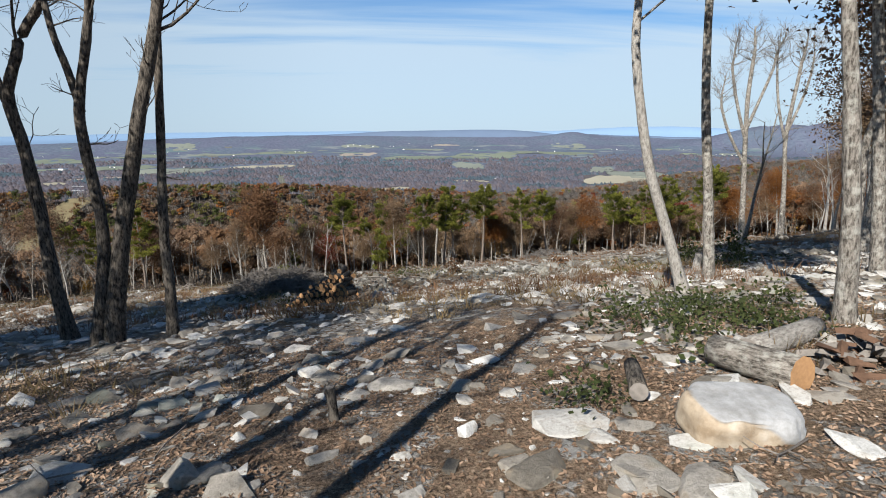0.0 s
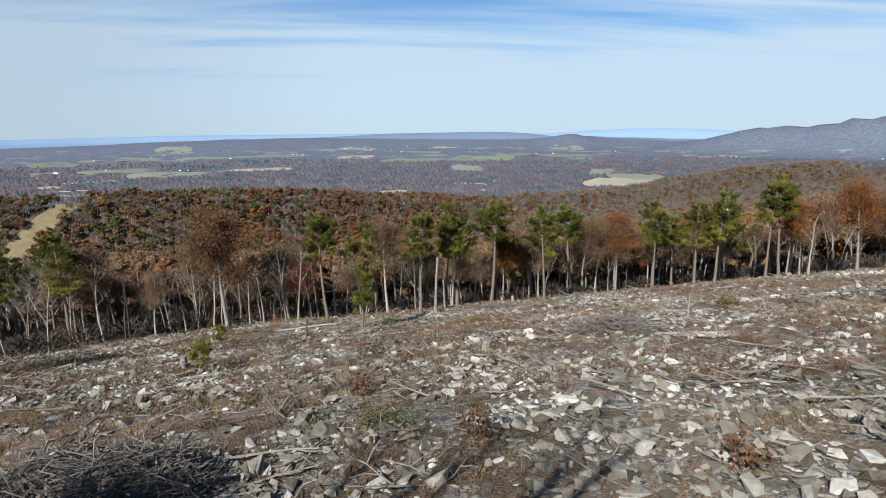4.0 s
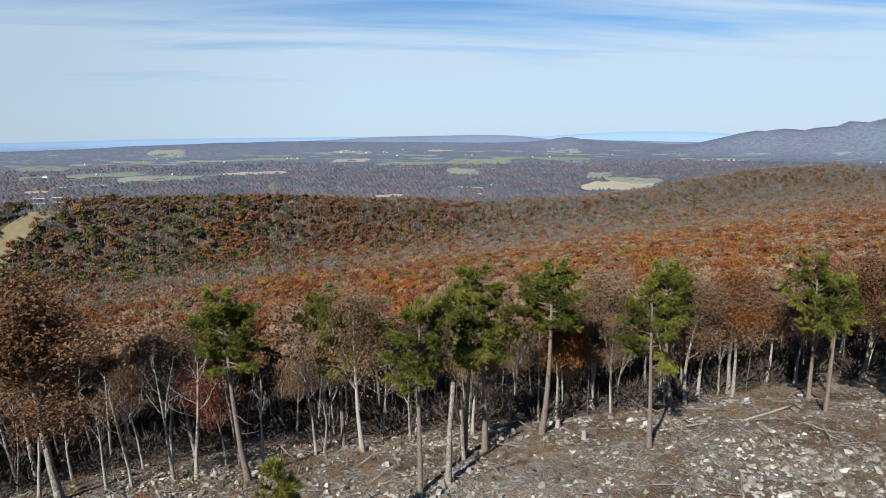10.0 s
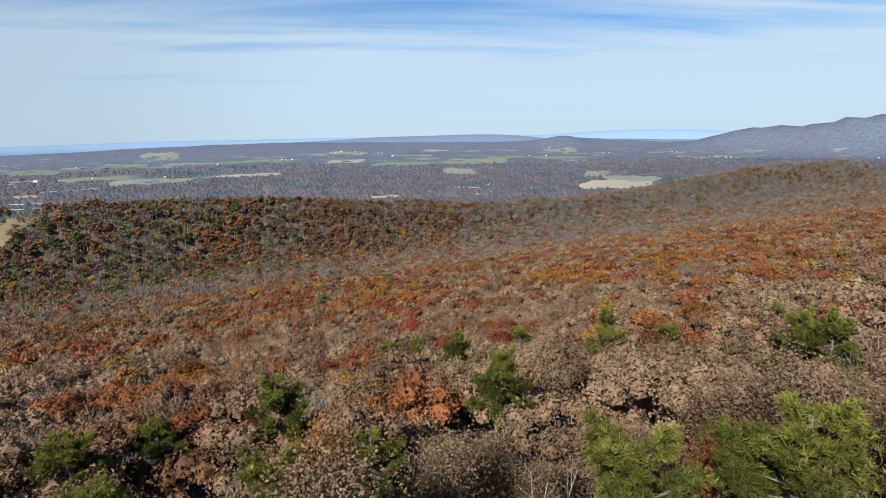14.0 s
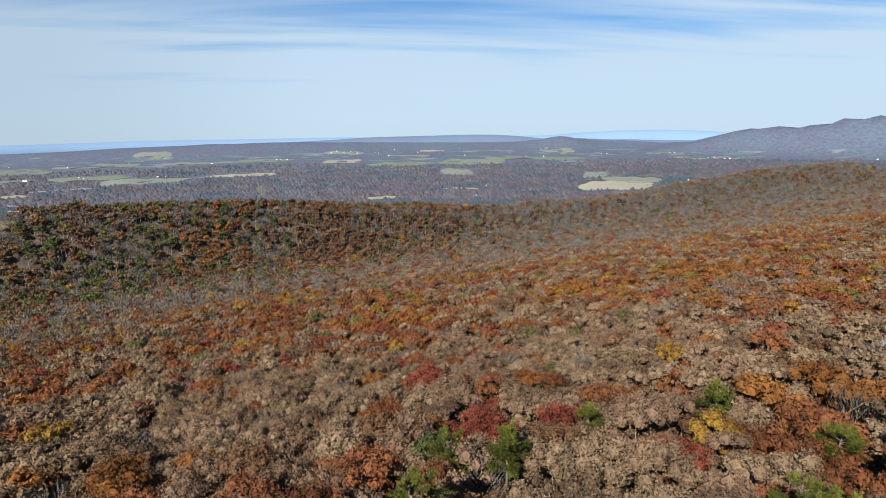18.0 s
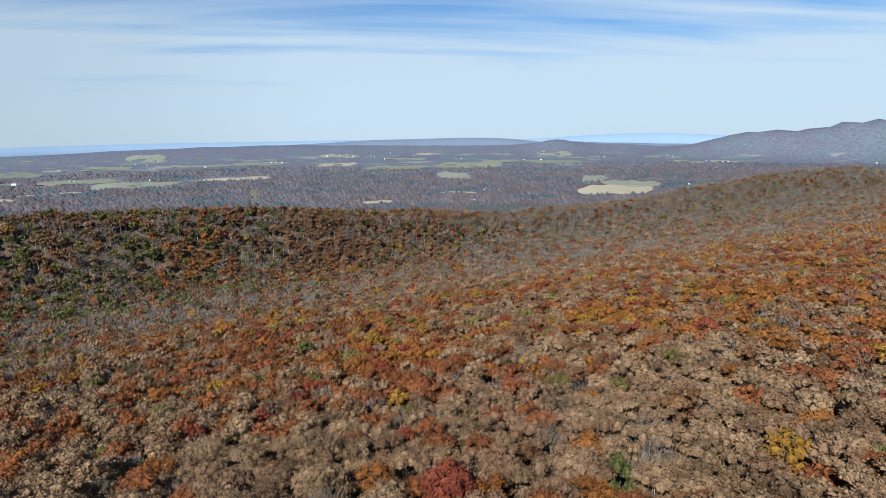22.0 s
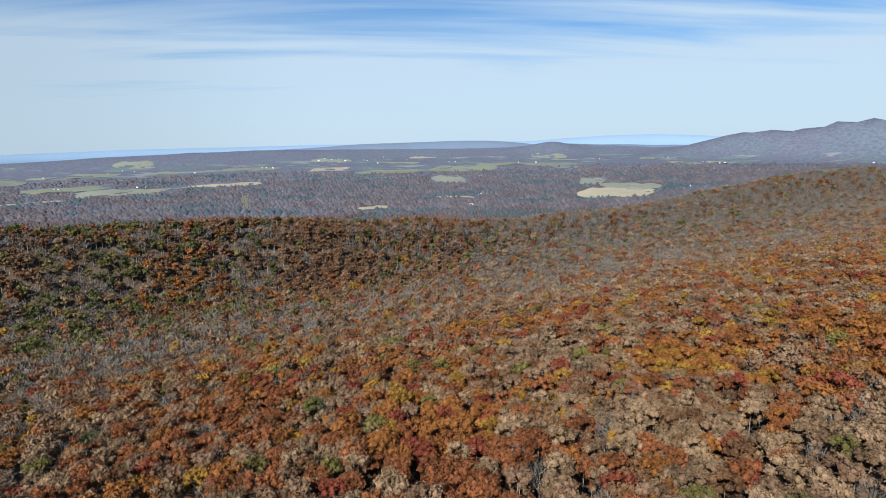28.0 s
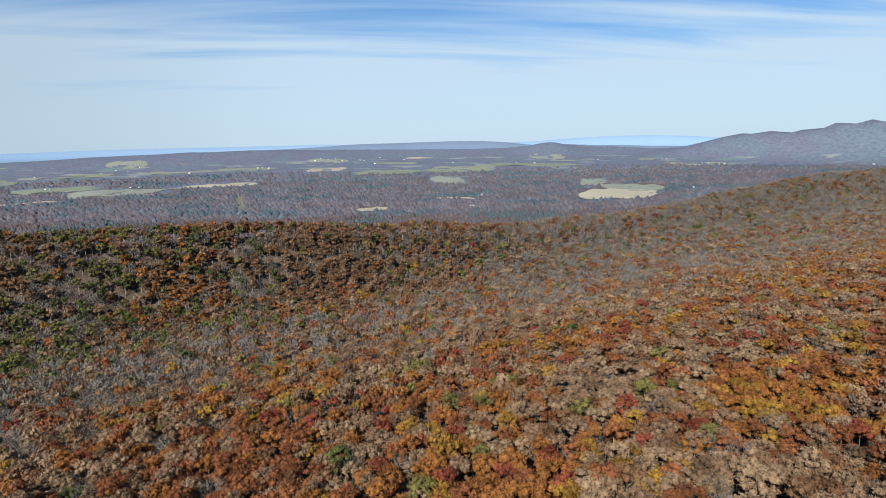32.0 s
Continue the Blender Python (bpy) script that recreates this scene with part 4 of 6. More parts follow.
far_trees("far_woods", "distant brown and grey woods in the valley, haze in their colour", 15, -2700, 2500, 1750, 3500, 10.5, 9.0, lambda x, y: (y > 900 + 0.5 * x) & (np.hypot(x, y) < 3650) & (rng.random(len(x)) < 1 - 0.85 * smooth(2300, 3500, y + 300 * fbm(x / 500, y / 300, 2, 47))), HAZED_FAR_LEAF)


def arrays_box(sx, sy, sz, z0=0.0):
    v = np.array([[x * sx / 2, y * sy / 2, z0 + z * sz] for z in (0, 1) for y in (-1, 1) for x in (-1, 1)], float)
    f = np.array([[0, 2, 3, 1], [4, 5, 7, 6], [0, 1, 5, 4], [2, 6, 7, 3], [0, 4, 6, 2], [1, 3, 7, 5]])
    return v, f


def part(name, arrays, mat, parent, label="", smooth_shade=False):
    """One mesh object under a thing or a part."""
    ob = new(name, arrays if isinstance(arrays, bpy.types.Mesh) else mesh_from(name, arrays[0], arrays[1], [mat], None, smooth_shade, arrays[2] if len(arrays) > 2 else None))
    ob.parent = parent
    return tagged(ob, label)


WHITE_WALL = plain("white painted boards", (0.74, 0.73, 0.70), 0.7, 1.0, 0.06)
GREY_ROOF = plain("grey metal roof", (0.288, 0.294, 0.307), 0.5, 1.0, 0.1, 0.4)
DARK_ROOF = plain("dark shingle roof", (0.064, 0.0576, 0.0576), 0.85, 1.0, 0.2)
STEEL = plain("galvanised steel", (0.269, 0.275, 0.282), 0.55, 2.0, 0.1, 0.4)


def building(sx, sy, h, roof, label, category):
    root = tagged(new(category.replace(" ", "_")), label, category, "buildings in the valley")
    part("wall", arrays_box(sx, sy, h + 2, -2), WHITE_WALL, root)
    v = np.array([[-sx / 2 - .4, -sy / 2 - .5, h], [sx / 2 + .4, -sy / 2 - .5, h], [sx / 2 + .4, sy / 2 + .5, h], [-sx / 2 - .4, sy / 2 + .5, h], [-sx / 2 - .4, 0, h + sy * .35], [sx / 2 + .4, 0, h + sy * .35]])
    f = [(0, 1, 5, 4), (2, 3, 4, 5), (1, 2, 5, 5), (3, 0, 4, 4), (0, 3, 2, 1)]
    me = bpy.data.meshes.new("roof")
    me.from_pydata([tuple(p) for p in v], [], [(0, 1, 5, 4), (2, 3, 4, 5), (1, 2, 5), (3, 0, 4), (0, 3, 2, 1)])
    me.materials.append(roof)
    part("roof", me, roof, root)
    for side in (-1, 1):
        for i in range(3):
            part("window", tuple(np.array(a) if k else a + np.array((sx * (i - 1) * 0.3, side * (sy / 2 + 0.03), 0)) for k, a in enumerate(arrays_box(1.2, 0.08, 1.6, h * 0.4))), DARK_ROOF, root)
    return root


barn = building(26, 13, 6, GREY_ROOF, "long white barn with a pale metal roof", "barn")
house = building(13, 9, 5.5, DARK_ROOF, "white farmhouse with a dark shingle roof", "farmhouse")
first = {barn: True, house: True}


def place_building(ob, px, row, turn, s=1.0):
    x, y = spot(px, row)
    m = pose(x, y, land1(x, y) + 1.5, 0, 0, turn) @ Matrix.Scale(s, 4)
    if first[ob]:
        ob.matrix_basis, first[ob] = m, False
    else:
        copy_thing(ob, m)


FARMS = [(145, 305), (153, 306), (40, 315), (50, 309), (106, 301), (284, 309), (297, 309), (312, 308), (494, 284), (501, 284), (512, 284), (855, 332), (859, 331), (840, 348), (846, 347), (299, 280), (260, 282),
         (812, 277), (822, 277), (740, 271), (600, 272), (612, 273), (624, 272), (635, 274), (666, 273), (672, 274), (590, 274), (1247, 274), (1258, 274), (1276, 275), (1285, 275), (1180, 268), (1188, 268),
         (1060, 270), (1070, 270), (1543, 269), (1405, 284), (1368, 274), (170, 316), (700, 268), (930, 276), (960, 277), (128, 289), (380, 289), (235, 286), (690, 279), (280, 284), (25, 287)]
for px, row in FARMS:
    place_building(barn if rng.random() < 0.35 else house, px, row, float(rng.uniform(0, 180)), float(rng.uniform(0.45, 0.75)))

silo = tagged(new("silo"), "tall pale concrete silo beside a farm", "silo")
sx, sy = spot(1214, 324)
silo.matrix_basis = pose(sx, sy, land1(sx, sy)) @ Matrix.Scale(0.55, 4)
ring = [(math.cos(t * math.pi / 6) * 4, math.sin(t * math.pi / 6) * 4) for t in range(12)]
wall = np.array([(x, y, z) for z in (-2, 22) for x, y in ring] + [(0, 0, 26)])
part("wall", (wall[:24], np.array([[i, (i + 1) % 12, 12 + (i + 1) % 12, 12 + i] for i in range(12)])), WHITE_WALL, silo)
part("roof", (wall[12:] + (0, 0, 0.0128), np.array([[i, (i + 1) % 12, 12] for i in range(12)])), GREY_ROOF, silo)


# H-frame pylons of the power line that crosses the opposite ridge
def pylon():
    root = tagged(new("power_pylon"), "grey steel lattice power pylon in a cleared strip", "pylon", "power line pylons")
    for x in (-4, 4):
        part("leg", join([stick((x, 0, -1), (x * 0.85, 0, 19), 0.35, 0.22)]), STEEL, root)
    for z in (11, 16):
        part("crossarm", join([stick((-8, 0, z), (8, 0, z), 0.25, 0.25)]), STEEL, root)
    for a, b in (((-3.9, 0, 3), (3.6, 0, 11)), ((3.9, 0, 3), (-3.6, 0, 11))):
        part("brace", join([stick(a, b, 0.16, 0.16)]), STEEL, root)
    for x in (-7, 0, 7):
        part("insulator", join([stick((x, 0, 16), (x, 0, 13.6), 0.14, 0.14)]), DARK_ROOF, root)
    return root


tower = pylon()
spots = [(-405, 650), (-415, 634)]
for i, (x, y) in enumerate(spots):
    m = pose(x, y, land1(x, y), 0, 0, -12)
    if i == 0:
        tower.matrix_basis = m
    else:
        copy_thing(tower, m)
# the mown strip under the line
sv = []
for y in np.linspace(540, 690, 40):
    for d in np.linspace(-11, 11, 5):
        sv.append((-409 + (y - 645) * (0.4 if y < 645 else -0.1) + d * (1 + 0.1 * math.sin(y / 9)), y, 0))
sv = np.array(sv)
sv[:, 2] = land(sv[:, 0], sv[:, 1]) + 0.8
q = np.arange(200).reshape(40, 5)
STRIP = plain("mown straw grass", (0.145, 0.12, 0.07), 0.95, 0.15, 0.3, 0.05)
tagged(new("cleared_strip", mesh_from("cleared_strip", sv, np.stack([q[:-1, :-1], q[:-1, 1:], q[1:, 1:], q[1:, :-1]], -1).reshape(-1, 4), [STRIP], None, True)),
       "mown straw-coloured strip under the power line", "cleared strip", kind="structure")

# ---------------------------------------------------------------- single trees: the edge of the wood and the clearing
def tube(path, r0, r1, sides=5, flare=0.0):
    """A round tapering limb along a path."""
    p = np.asarray(path, float)
    n = len(p)
    d = np.gradient(p, axis=0)
    d /= np.linalg.norm(d, axis=1)[:, None] + 1e-9
    ref = np.where(np.abs(d[:, 2:3]) > 0.9, (1.0, 0, 0), (0, 0, 1.0))
    u = np.cross(d, ref)
    u /= np.linalg.norm(u, axis=1)[:, None] + 1e-9
    w = np.cross(d, u)
    t = np.linspace(0, 1, n)
    r = r0 + (r1 - r0) * t + flare * np.exp(-t * n * 0.9)
    a = np.arange(sides) * 2 * math.pi / sides
    v = p[:, None] + r[:, None, None] * (u[:, None] * np.cos(a)[None, :, None] + w[:, None] * np.sin(a)[None, :, None])
    q = np.arange(n * sides).reshape(n, sides)
    f = np.stack([q[:-1], np.roll(q[:-1], -1, 1), np.roll(q[1:], -1, 1), q[1:]], -1).reshape(-1, 4)
    return v.reshape(-1, 3), f


def wander(rng, a, way, length, steps, bend, lift=0.0):
    p, d = [np.array(a, float)], np.array(way, float)
    for _ in range(steps):
        d = d + rng.normal(0, bend, 3) + (0, 0, lift)
        d /= np.linalg.norm(d)
        p.append(p[-1] + d * length / steps)
    return np.array(p)


def limbs_from(rng, trunk, r_at, count, low, reach, twig_levels=2, rise=0.7, thin=0.45):
    """Limbs, branches and twigs that spring from a trunk path; also where the twigs end."""
    tubes, tips = [], []
    n = len(trunk)
    for k in range(count):
        t = low + (1 - low) * (k + rng.random()) / count
        i = min(int(t * (n - 1)), n - 2)
        a = trunk[i] + (trunk[i + 1] - trunk[i]) * (t * (n - 1) - i)
        az = k * 2.4 + rng.normal(0, 0.5)
        way = np.array([math.cos(az), math.sin(az), rise + rng.normal(0, 0.25)])
        way /= np.linalg.norm(way)
        L = reach * (1.15 - 0.55 * (t - low) / (1 - low + 1e-6)) * rng.uniform(0.7, 1.2)
        r = max(r_at(t) * thin, 0.022)
        limb = wander(rng, a, way, L, 5, 0.17, 0.07)
        tubes.append(tube(limb, r, r * 0.35, 4))
        for j in range(3 if twig_levels > 1 else 2):
            i2 = rng.integers(2, 6)
            way2 = limb[min(i2, 5)] - limb[i2 - 1]
            way2 = way2 / np.linalg.norm(way2) + rng.normal(0, 0.55, 3) + (0, 0, 0.25)
            way2 /= np.linalg.norm(way2)
            sub = wander(rng, limb[i2 - 1], way2, L * rng.uniform(0.35, 0.6), 3, 0.2, 0.08)
            tubes.append(tube(sub, r * 0.42, r * 0.16, 3))
            tips.append(sub[-1]), tips.append(sub[1])
            if twig_levels > 1:
                for _ in range(3):
                    way3 = way2 + rng.normal(0, 0.6, 3) + (0, 0, 0.3)
                    way3 /= np.linalg.norm(way3)
                    tw = wander(rng, sub[rng.integers(1, 4)], way3, L * rng.uniform(0.18, 0.34), 2, 0.2, 0.1)
                    tubes.append(tube(tw, r * 0.2, 0.007, 3))
                    tips.append(tw[-1])
        tips.append(limb[-1])
    return tubes, np.array(tips)


def bare_tree(seed, h, r0, bark, low=0.42, count=9, reach=3.2, fork=False, label="", lean=(0, 0), name="bare_tree", levels=2):
    rg = np.random.default_rng(seed)
    root = new(name)
    way = np.array([lean[0], lean[1], 1.0])
    trunk = wander(rg, (0, 0, -0.3), way / np.linalg.norm(way), h * 0.95, 9, 0.045)
    tubes = [tube(trunk, r0, r0 * 0.28, 7, r0 * 0.5)]
    t2, tips = limbs_from(rg, trunk, lambda t: r0 * (1 - 0.72 * t), count, low, reach, levels, 0.95)
    if fork:
        t = trunk[4]
        second = wander(rg, t, (0.35 * rg.choice([-1, 1]), 0.1, 1), h * 0.5, 6, 0.07)
        tubes.append(tube(second, r0 * 0.62, r0 * 0.2, 6))
        t3, tips3 = limbs_from(rg, second, lambda t: r0 * 0.6 * (1 - 0.7 * t), 5, 0.3, reach * 0.7, levels, 0.95)
        t2 += t3
    part("trunk", mesh_from("trunk", *join(tubes), [bark], None, True), bark, root)
    part("bare_crown" if name == "bare_tree" else "framework", mesh_from("crown", *join(t2), [bark], None, True), bark, root)
    return tagged(root, label, "tree", "trees at the forest edge"), tips


def leafy_tree(seed, h, r0, bark, hue, leaves, size, low=0.4, reach=3.4, label="", spread=0.75):
    root, tips = bare_tree(seed, h, r0, bark, low, 10, reach, label=label, name="oak_tree")
    rg = np.random.default_rng(seed + 500)
    leaves = int(leaves * 1.6)
    c = tips[rg.integers(0, len(tips), leaves)] + rg.normal(0, spread, (leaves, 3)) * (1, 1, 0.6)
    mid = tips.mean(0)
    d = c - mid
    d /= np.linalg.norm(d, axis=1)[:, None]
    part("crown", leaf_tris(c, d, d + (0, 0, 0.25), size * 1.15, rg, 0.9), LEAF[hue], root, hue + " autumn leaves")
    return root


def needle_tufts(rg, centres, ways, size, blades=30):
    """A brush of narrow needles at each centre."""
    n = len(centres)
    c, w = np.repeat(centres, blades, 0), np.repeat(ways, blades, 0)
    d = w + rg.normal(0, 0.75, c.shape)
    d /= np.linalg.norm(d, axis=1)[:, None]
    s = np.cross(d, rg.normal(0, 1, d.shape))
    s /= np.linalg.norm(s, axis=1)[:, None]
    L = (size * rg.uniform(0.7, 1.3, len(c)))[:, None]
    k = 0.075 * L
    v = np.stack([c - s * k, c + s * k, c + d * L], 1)
    axis = np.array([0, 0, centres[:, 2].mean() - 0.8])
    out = c - axis
    out /= np.linalg.norm(out, axis=1)[:, None] + 1e-6
    shade = out * 0.6 + d * 0.55 + (0, 0, 0.2)
    shade /= np.linalg.norm(shade, axis=1)[:, None]
    return v.reshape(-1, 3), np.arange(3 * len(c)).reshape(-1, 3), np.repeat(shade, 3, 0)


def pine_tree(seed, h, r0, crown_from=0.55, reach=2.6, tufts=11, label="", size=0.225, dead=5):
    rg = np.random.default_rng(seed)
    root = new("pine_tree")
    trunk = wander(rg, (0, 0, -0.3), (rg.normal(0, 0.03), rg.normal(0, 0.03), 1), h * 0.97, 10, 0.022)
    part("trunk", mesh_from("trunk", *join([tube(trunk, r0, r0 * 0.25, 7, r0 * 0.3)]), [BARK_PINE], None, True), BARK_PINE, root)
    tubes, C, W = [], [], []
    whorls = 12
    for k in range(whorls):
        t = crown_from + (0.99 - crown_from) * (k + 0.4 * rg.random()) / whorls
        a = trunk[min(int(t * 10), 9)] * (1 - (t * 10) % 1) + trunk[min(int(t * 10) + 1, 10)] * ((t * 10) % 1)
        u = (t - crown_from) / (1 - crown_from)
        L = reach * (0.62 + 0.75 * math.sin(min(u * 2.4 + 0.35, 3.14)) * 0.75) * (1.0 - 0.55 * u ** 2)
        for j in range(3):
            if rg.random() < 0.16:
                continue
            az = k * 1.3 + j * 1.57 + rg.normal(0, 0.35)
            way = np.array([math.cos(az), math.sin(az), 0.12 + 0.6 * u + rg.normal(0, 0.12)])
            way /= np.linalg.norm(way)
            limb = wander(rg, a, way, L * rg.uniform(0.45, 1.3), 5, 0.12, 0.05)
            tubes.append(tube(limb, 0.055, 0.015, 3))
            for _ in range(tufts):
                s = 0.42 + 0.6 * rg.random() ** 0.6
                i = min(int(s * 5), 4)
                p = limb[i] + (limb[i + 1] - limb[i]) * (s * 5 - i) + rg.normal(0, 1, 3) * (0.24 * L / 2, 0.24 * L / 2, 0.13)
                C.append(p), W.append(way * 0.5 + (0, 0, 0.65))
    for k in range(dead):
        t = rg.uniform(0.25, crown_from)
        a, az = trunk[int(t * 10)], rg.uniform(0, 6.28)
        part("dead_branch", tube(wander(rg, a, (math.cos(az), math.sin(az), 0.1), rg.uniform(0.5, 1.6), 3, 0.15), 0.03, 0.01, 3), BARK_PINE, root, "short grey dead branch", True)
    part("framework", mesh_from("framework", *join(tubes), [BARK_PINE], None, True), BARK_PINE, root)
    part("crown", needle_tufts(rg, np.array(C), np.array(W), size), LEAF["pine"], root, "dark green pine needles")
    return tagged(root, label, "pine tree", "pines at the forest edge")


KINDS = {
    "pine": [(pine_tree(s, 13.0, 0.19, cf, re, 54, "tall pitch pine with a bare trunk and a dense green top"), 13.0) for s, cf, re in ((1, 0.60, 1.85), (2, 0.52, 2.1), (3, 0.64, 1.65), (4, 0.48, 2.25))],
    "bare": [(bare_tree(s, 11.0, r, bk, lo, 8, re, fk, "slim leafless tree with pale grey bark")[0], 11.0) for s, r, bk, lo, re, fk in
             ((11, 0.15, BARK_PALE, 0.5, 2.2, False), (12, 0.13, BARK_GREY, 0.45, 2.4, True), (13, 0.16, BARK_PALE, 0.55, 2.0, True), (14, 0.12, BARK_GREY, 0.4, 2.0, False), (15, 0.14, BARK_PALE, 0.5, 2.6, False))],
    "thin": [(bare_tree(s, 10.0, r, bk, lo, 6, re, fk, "thin leafless sapling among the forest edge trees", levels=1)[0], 10.0) for s, r, bk, lo, re, fk in
             ((31, 0.09, BARK_GREY, 0.5, 1.9, False), (32, 0.075, BARK_DARK, 0.45, 1.8, False), (33, 0.10, BARK_PALE, 0.55, 1.8, True), (34, 0.07, BARK_DARK, 0.4, 1.6, False), (35, 0.085, BARK_GREY, 0.3, 1.7, True))],
    "oak_russet": [(leafy_tree(21, 13.0, 0.22, BARK_GREY, "chestnut", 8500, 0.11, 0.36, 4.6, "broad oak with dull russet-brown leaves"), 13.0)],
    "tan": [(leafy_tree(s, 12.0, 0.18, BARK_PALE, "tan", 5600, 0.074, 0.45, 3.0, "oak with tan and pinkish dry leaves"), 12.0) for s in (23, 24)],
    "brown": [(leafy_tree(25, 12.0, 0.17, BARK_GREY, "brown", 5600, 0.076, 0.45, 2.9, "oak with dull brown dry leaves"), 12.0)],
    "orange": [(leafy_tree(26, 12.0, 0.18, BARK_GREY, "orange", 6000, 0.082, 0.5, 2.8, "oak with orange-brown leaves"), 12.0)],
    "red": [(leafy_tree(27, 8.0, 0.10, BARK_GREY, "red", 1300, 0.085, 0.4, 2.0, "small tree with dull red leaves"), 8.0)],
    "gold": [(leafy_tree(28, 8.0, 0.09, BARK_GREY, "gold", 1100, 0.085, 0.35, 1.7, "small tree with golden leaves"), 8.0)],
}
fresh = {id(ob): True for k in KINDS.values() for ob, _ in k}


def plant(kind, x, y, h, rg, lean=0.0):
    ob, h0 = KINDS[kind][rg.integers(len(KINDS[kind]))]
    s = h / h0
    wide = s * rg.uniform(0.92, 1.12)
    m = pose(x, y, land1(x, y), rg.normal(0, 1.2), lean + rg.normal(0, 1.2), rg.uniform(0, 360)) @ Matrix.Diagonal((wide, wide, s, 1))
    if fresh[id(ob)]:
        ob.matrix_basis = m
        fresh[id(ob)] = False
    else:
        copy_thing(ob, m)


PINES = ((16, 141, 15), (28, 176, 14.5), (31, 161, 14), (12, 179, 13.5), (-2, 167, 13.5), (-8, 170, 13.5), (-12, 153, 14), (-40, 160, 13), (-27, 119, 14), (-16, 118, 14), (-27, 110, 14), (16, 145, 14), (56, 173, 14), (28, 127, 14), (30, 123, 14), (-1, 120, 14), (-11, 153, 14))

rg = np.random.default_rng(5)
EDGE = """bare -37.1 90.1 10.1|bare -42.1 93.6 9.9|oak_russet -28.6 88.4 14|bare -33.9 91.6 10.7|bare -24.3 89.7 9.6|bare -21.5 90.3 10.7|bare -19.8 90.3 11.1
red -18.8 93.3 8.3|pine -15.6 89.3 14.6|bare -17.9 93.7 9.3|bare -12.2 95.5 9.8|bare -11.4 95.1 9.4|pine -10.1 96.9 14.1|tan -8.2 95 12.6|bare -6.8 98.2 9.3
pine -3.1 84.9 12.9|pine 0 90.7 13.3|pine 1.6 91.8 13.6|bare -4.4 97.2 9.1|pine 6.5 94.9 13.4|gold 10 103.7 7.8|tan 13.5 105 12.7|pine 12.9 88.6 12.5|pine 19.1 99.2 12.4
orange 26.7 103.3 12.3|pine 28.9 93.7 11.4|pine 34.9 101.7 11.9|pine 33.4 91 10.5|pine 35.5 89.7 11.5|tan 23.9 104.3 10.5|bare 16.1 105.5 9.2|bare 19.4 103.8 9
tan 34.2 110 9.8|bare 37.4 108 9.5|bare 26 104.5 8|oak_russet 40.3 104.6 10.6|bare 43 101.8 8.9|bare 2.5 98.2 8.7|bare 4.4 99.2 8.9|brown 11.4 106.2 12.2
bare -35.2 90.5 10|bare -31 89.5 9.5|bare -26.2 89.8 9|bare -15 90.8 9.2|pine 39.5 97 12.8|pine 43.5 92 13.6|pine 46 93 12.8|orange 56 92 11.5|bare 50 93 10.5|bare 47 95 10
pine -46.5 84 13.4|pine -59 85 13|pine -56 88 12.5|gold -55 83 4|orange 50 98 11|tan 54 101 11|pine 30.5 98 12.4|brown 21 101 11.2|tan 1 97 10.5|orange 8.5 99 9.5|pine -21 101 12.5"""
for s in EDGE.replace("\n", "|").split("|"):
    k, x, y, h = s.split()
    plant(k, float(x), float(y), float(h), rg)
# the ranks behind the edge
fx, fy = scatter(rg, 3.5, -75, 85, 60, 125, lambda x, y: (y > clearing_edge(x) + 1.5) & (y < clearing_edge(x) + 15) & in_view(x, y))
for x, y in zip(fx, fy):
    leafy = x > -24 or rg.random() < 0.25
    kind = rg.choice(["thin", "bare", "tan", "brown", "orange", "pine"], p=[0.42, 0.14, 0.17, 0.17, 0.06, 0.04] if leafy else [0.62, 0.3, 0.03, 0.05, 0.0, 0.0])
    plant(kind, x, y, float(rg.uniform(8.0, 11.6)), rg)

# single pines that rise out of the oak canopy
for x, y, h in PINES:
    plant("pine", x, y, h, rg)

# ---------------------------------------------------------------- the stony clearing
rg = np.random.default_rng(77)


def rock_arrays(rg, points, flat, power=5.0):
    """An angular block: the hull of points shaken about a flattened block."""
    p = rg.uniform(-1, 1, (points, 3))
    p /= (np.abs(p) ** power).sum(1)[:, None] ** (1 / power)
    p *= rg.uniform(0.72, 1.08, (points, 1)) * (0.5, 0.5 * rg.uniform(0.55, 0.95), 0.5 * flat)
    bm = bmesh.new()
    for q in p:
        bm.verts.new(q)
    bmesh.ops.convex_hull(bm, input=bm.verts)
    bmesh.ops.delete(bm, geom=[v for v in bm.verts if not v.link_faces], context="VERTS")
    bm.verts.index_update()
    v = np.array([q.co[:] for q in bm.verts])
    f = np.array([[q.index for q in t.verts] for t in bm.faces])
    bm.free()
    return v, f


big_rocks = [rock_arrays(rg, 20, fl) for fl in (0.2, 0.26, 0.30, 0.36, 0.46, 0.24, 0.17, 0.3)]
chip_rocks = [rock_arrays(rg, 8, fl, 5.0) for fl in (0.22, 0.3, 0.4, 0.26, 0.34, 0.5)]
small_rocks = [rock_arrays(rg, 14, fl, 6.0) for fl in (0.18, 0.25, 0.3, 0.4, 0.22, 0.28, 0.34, 0.2)]


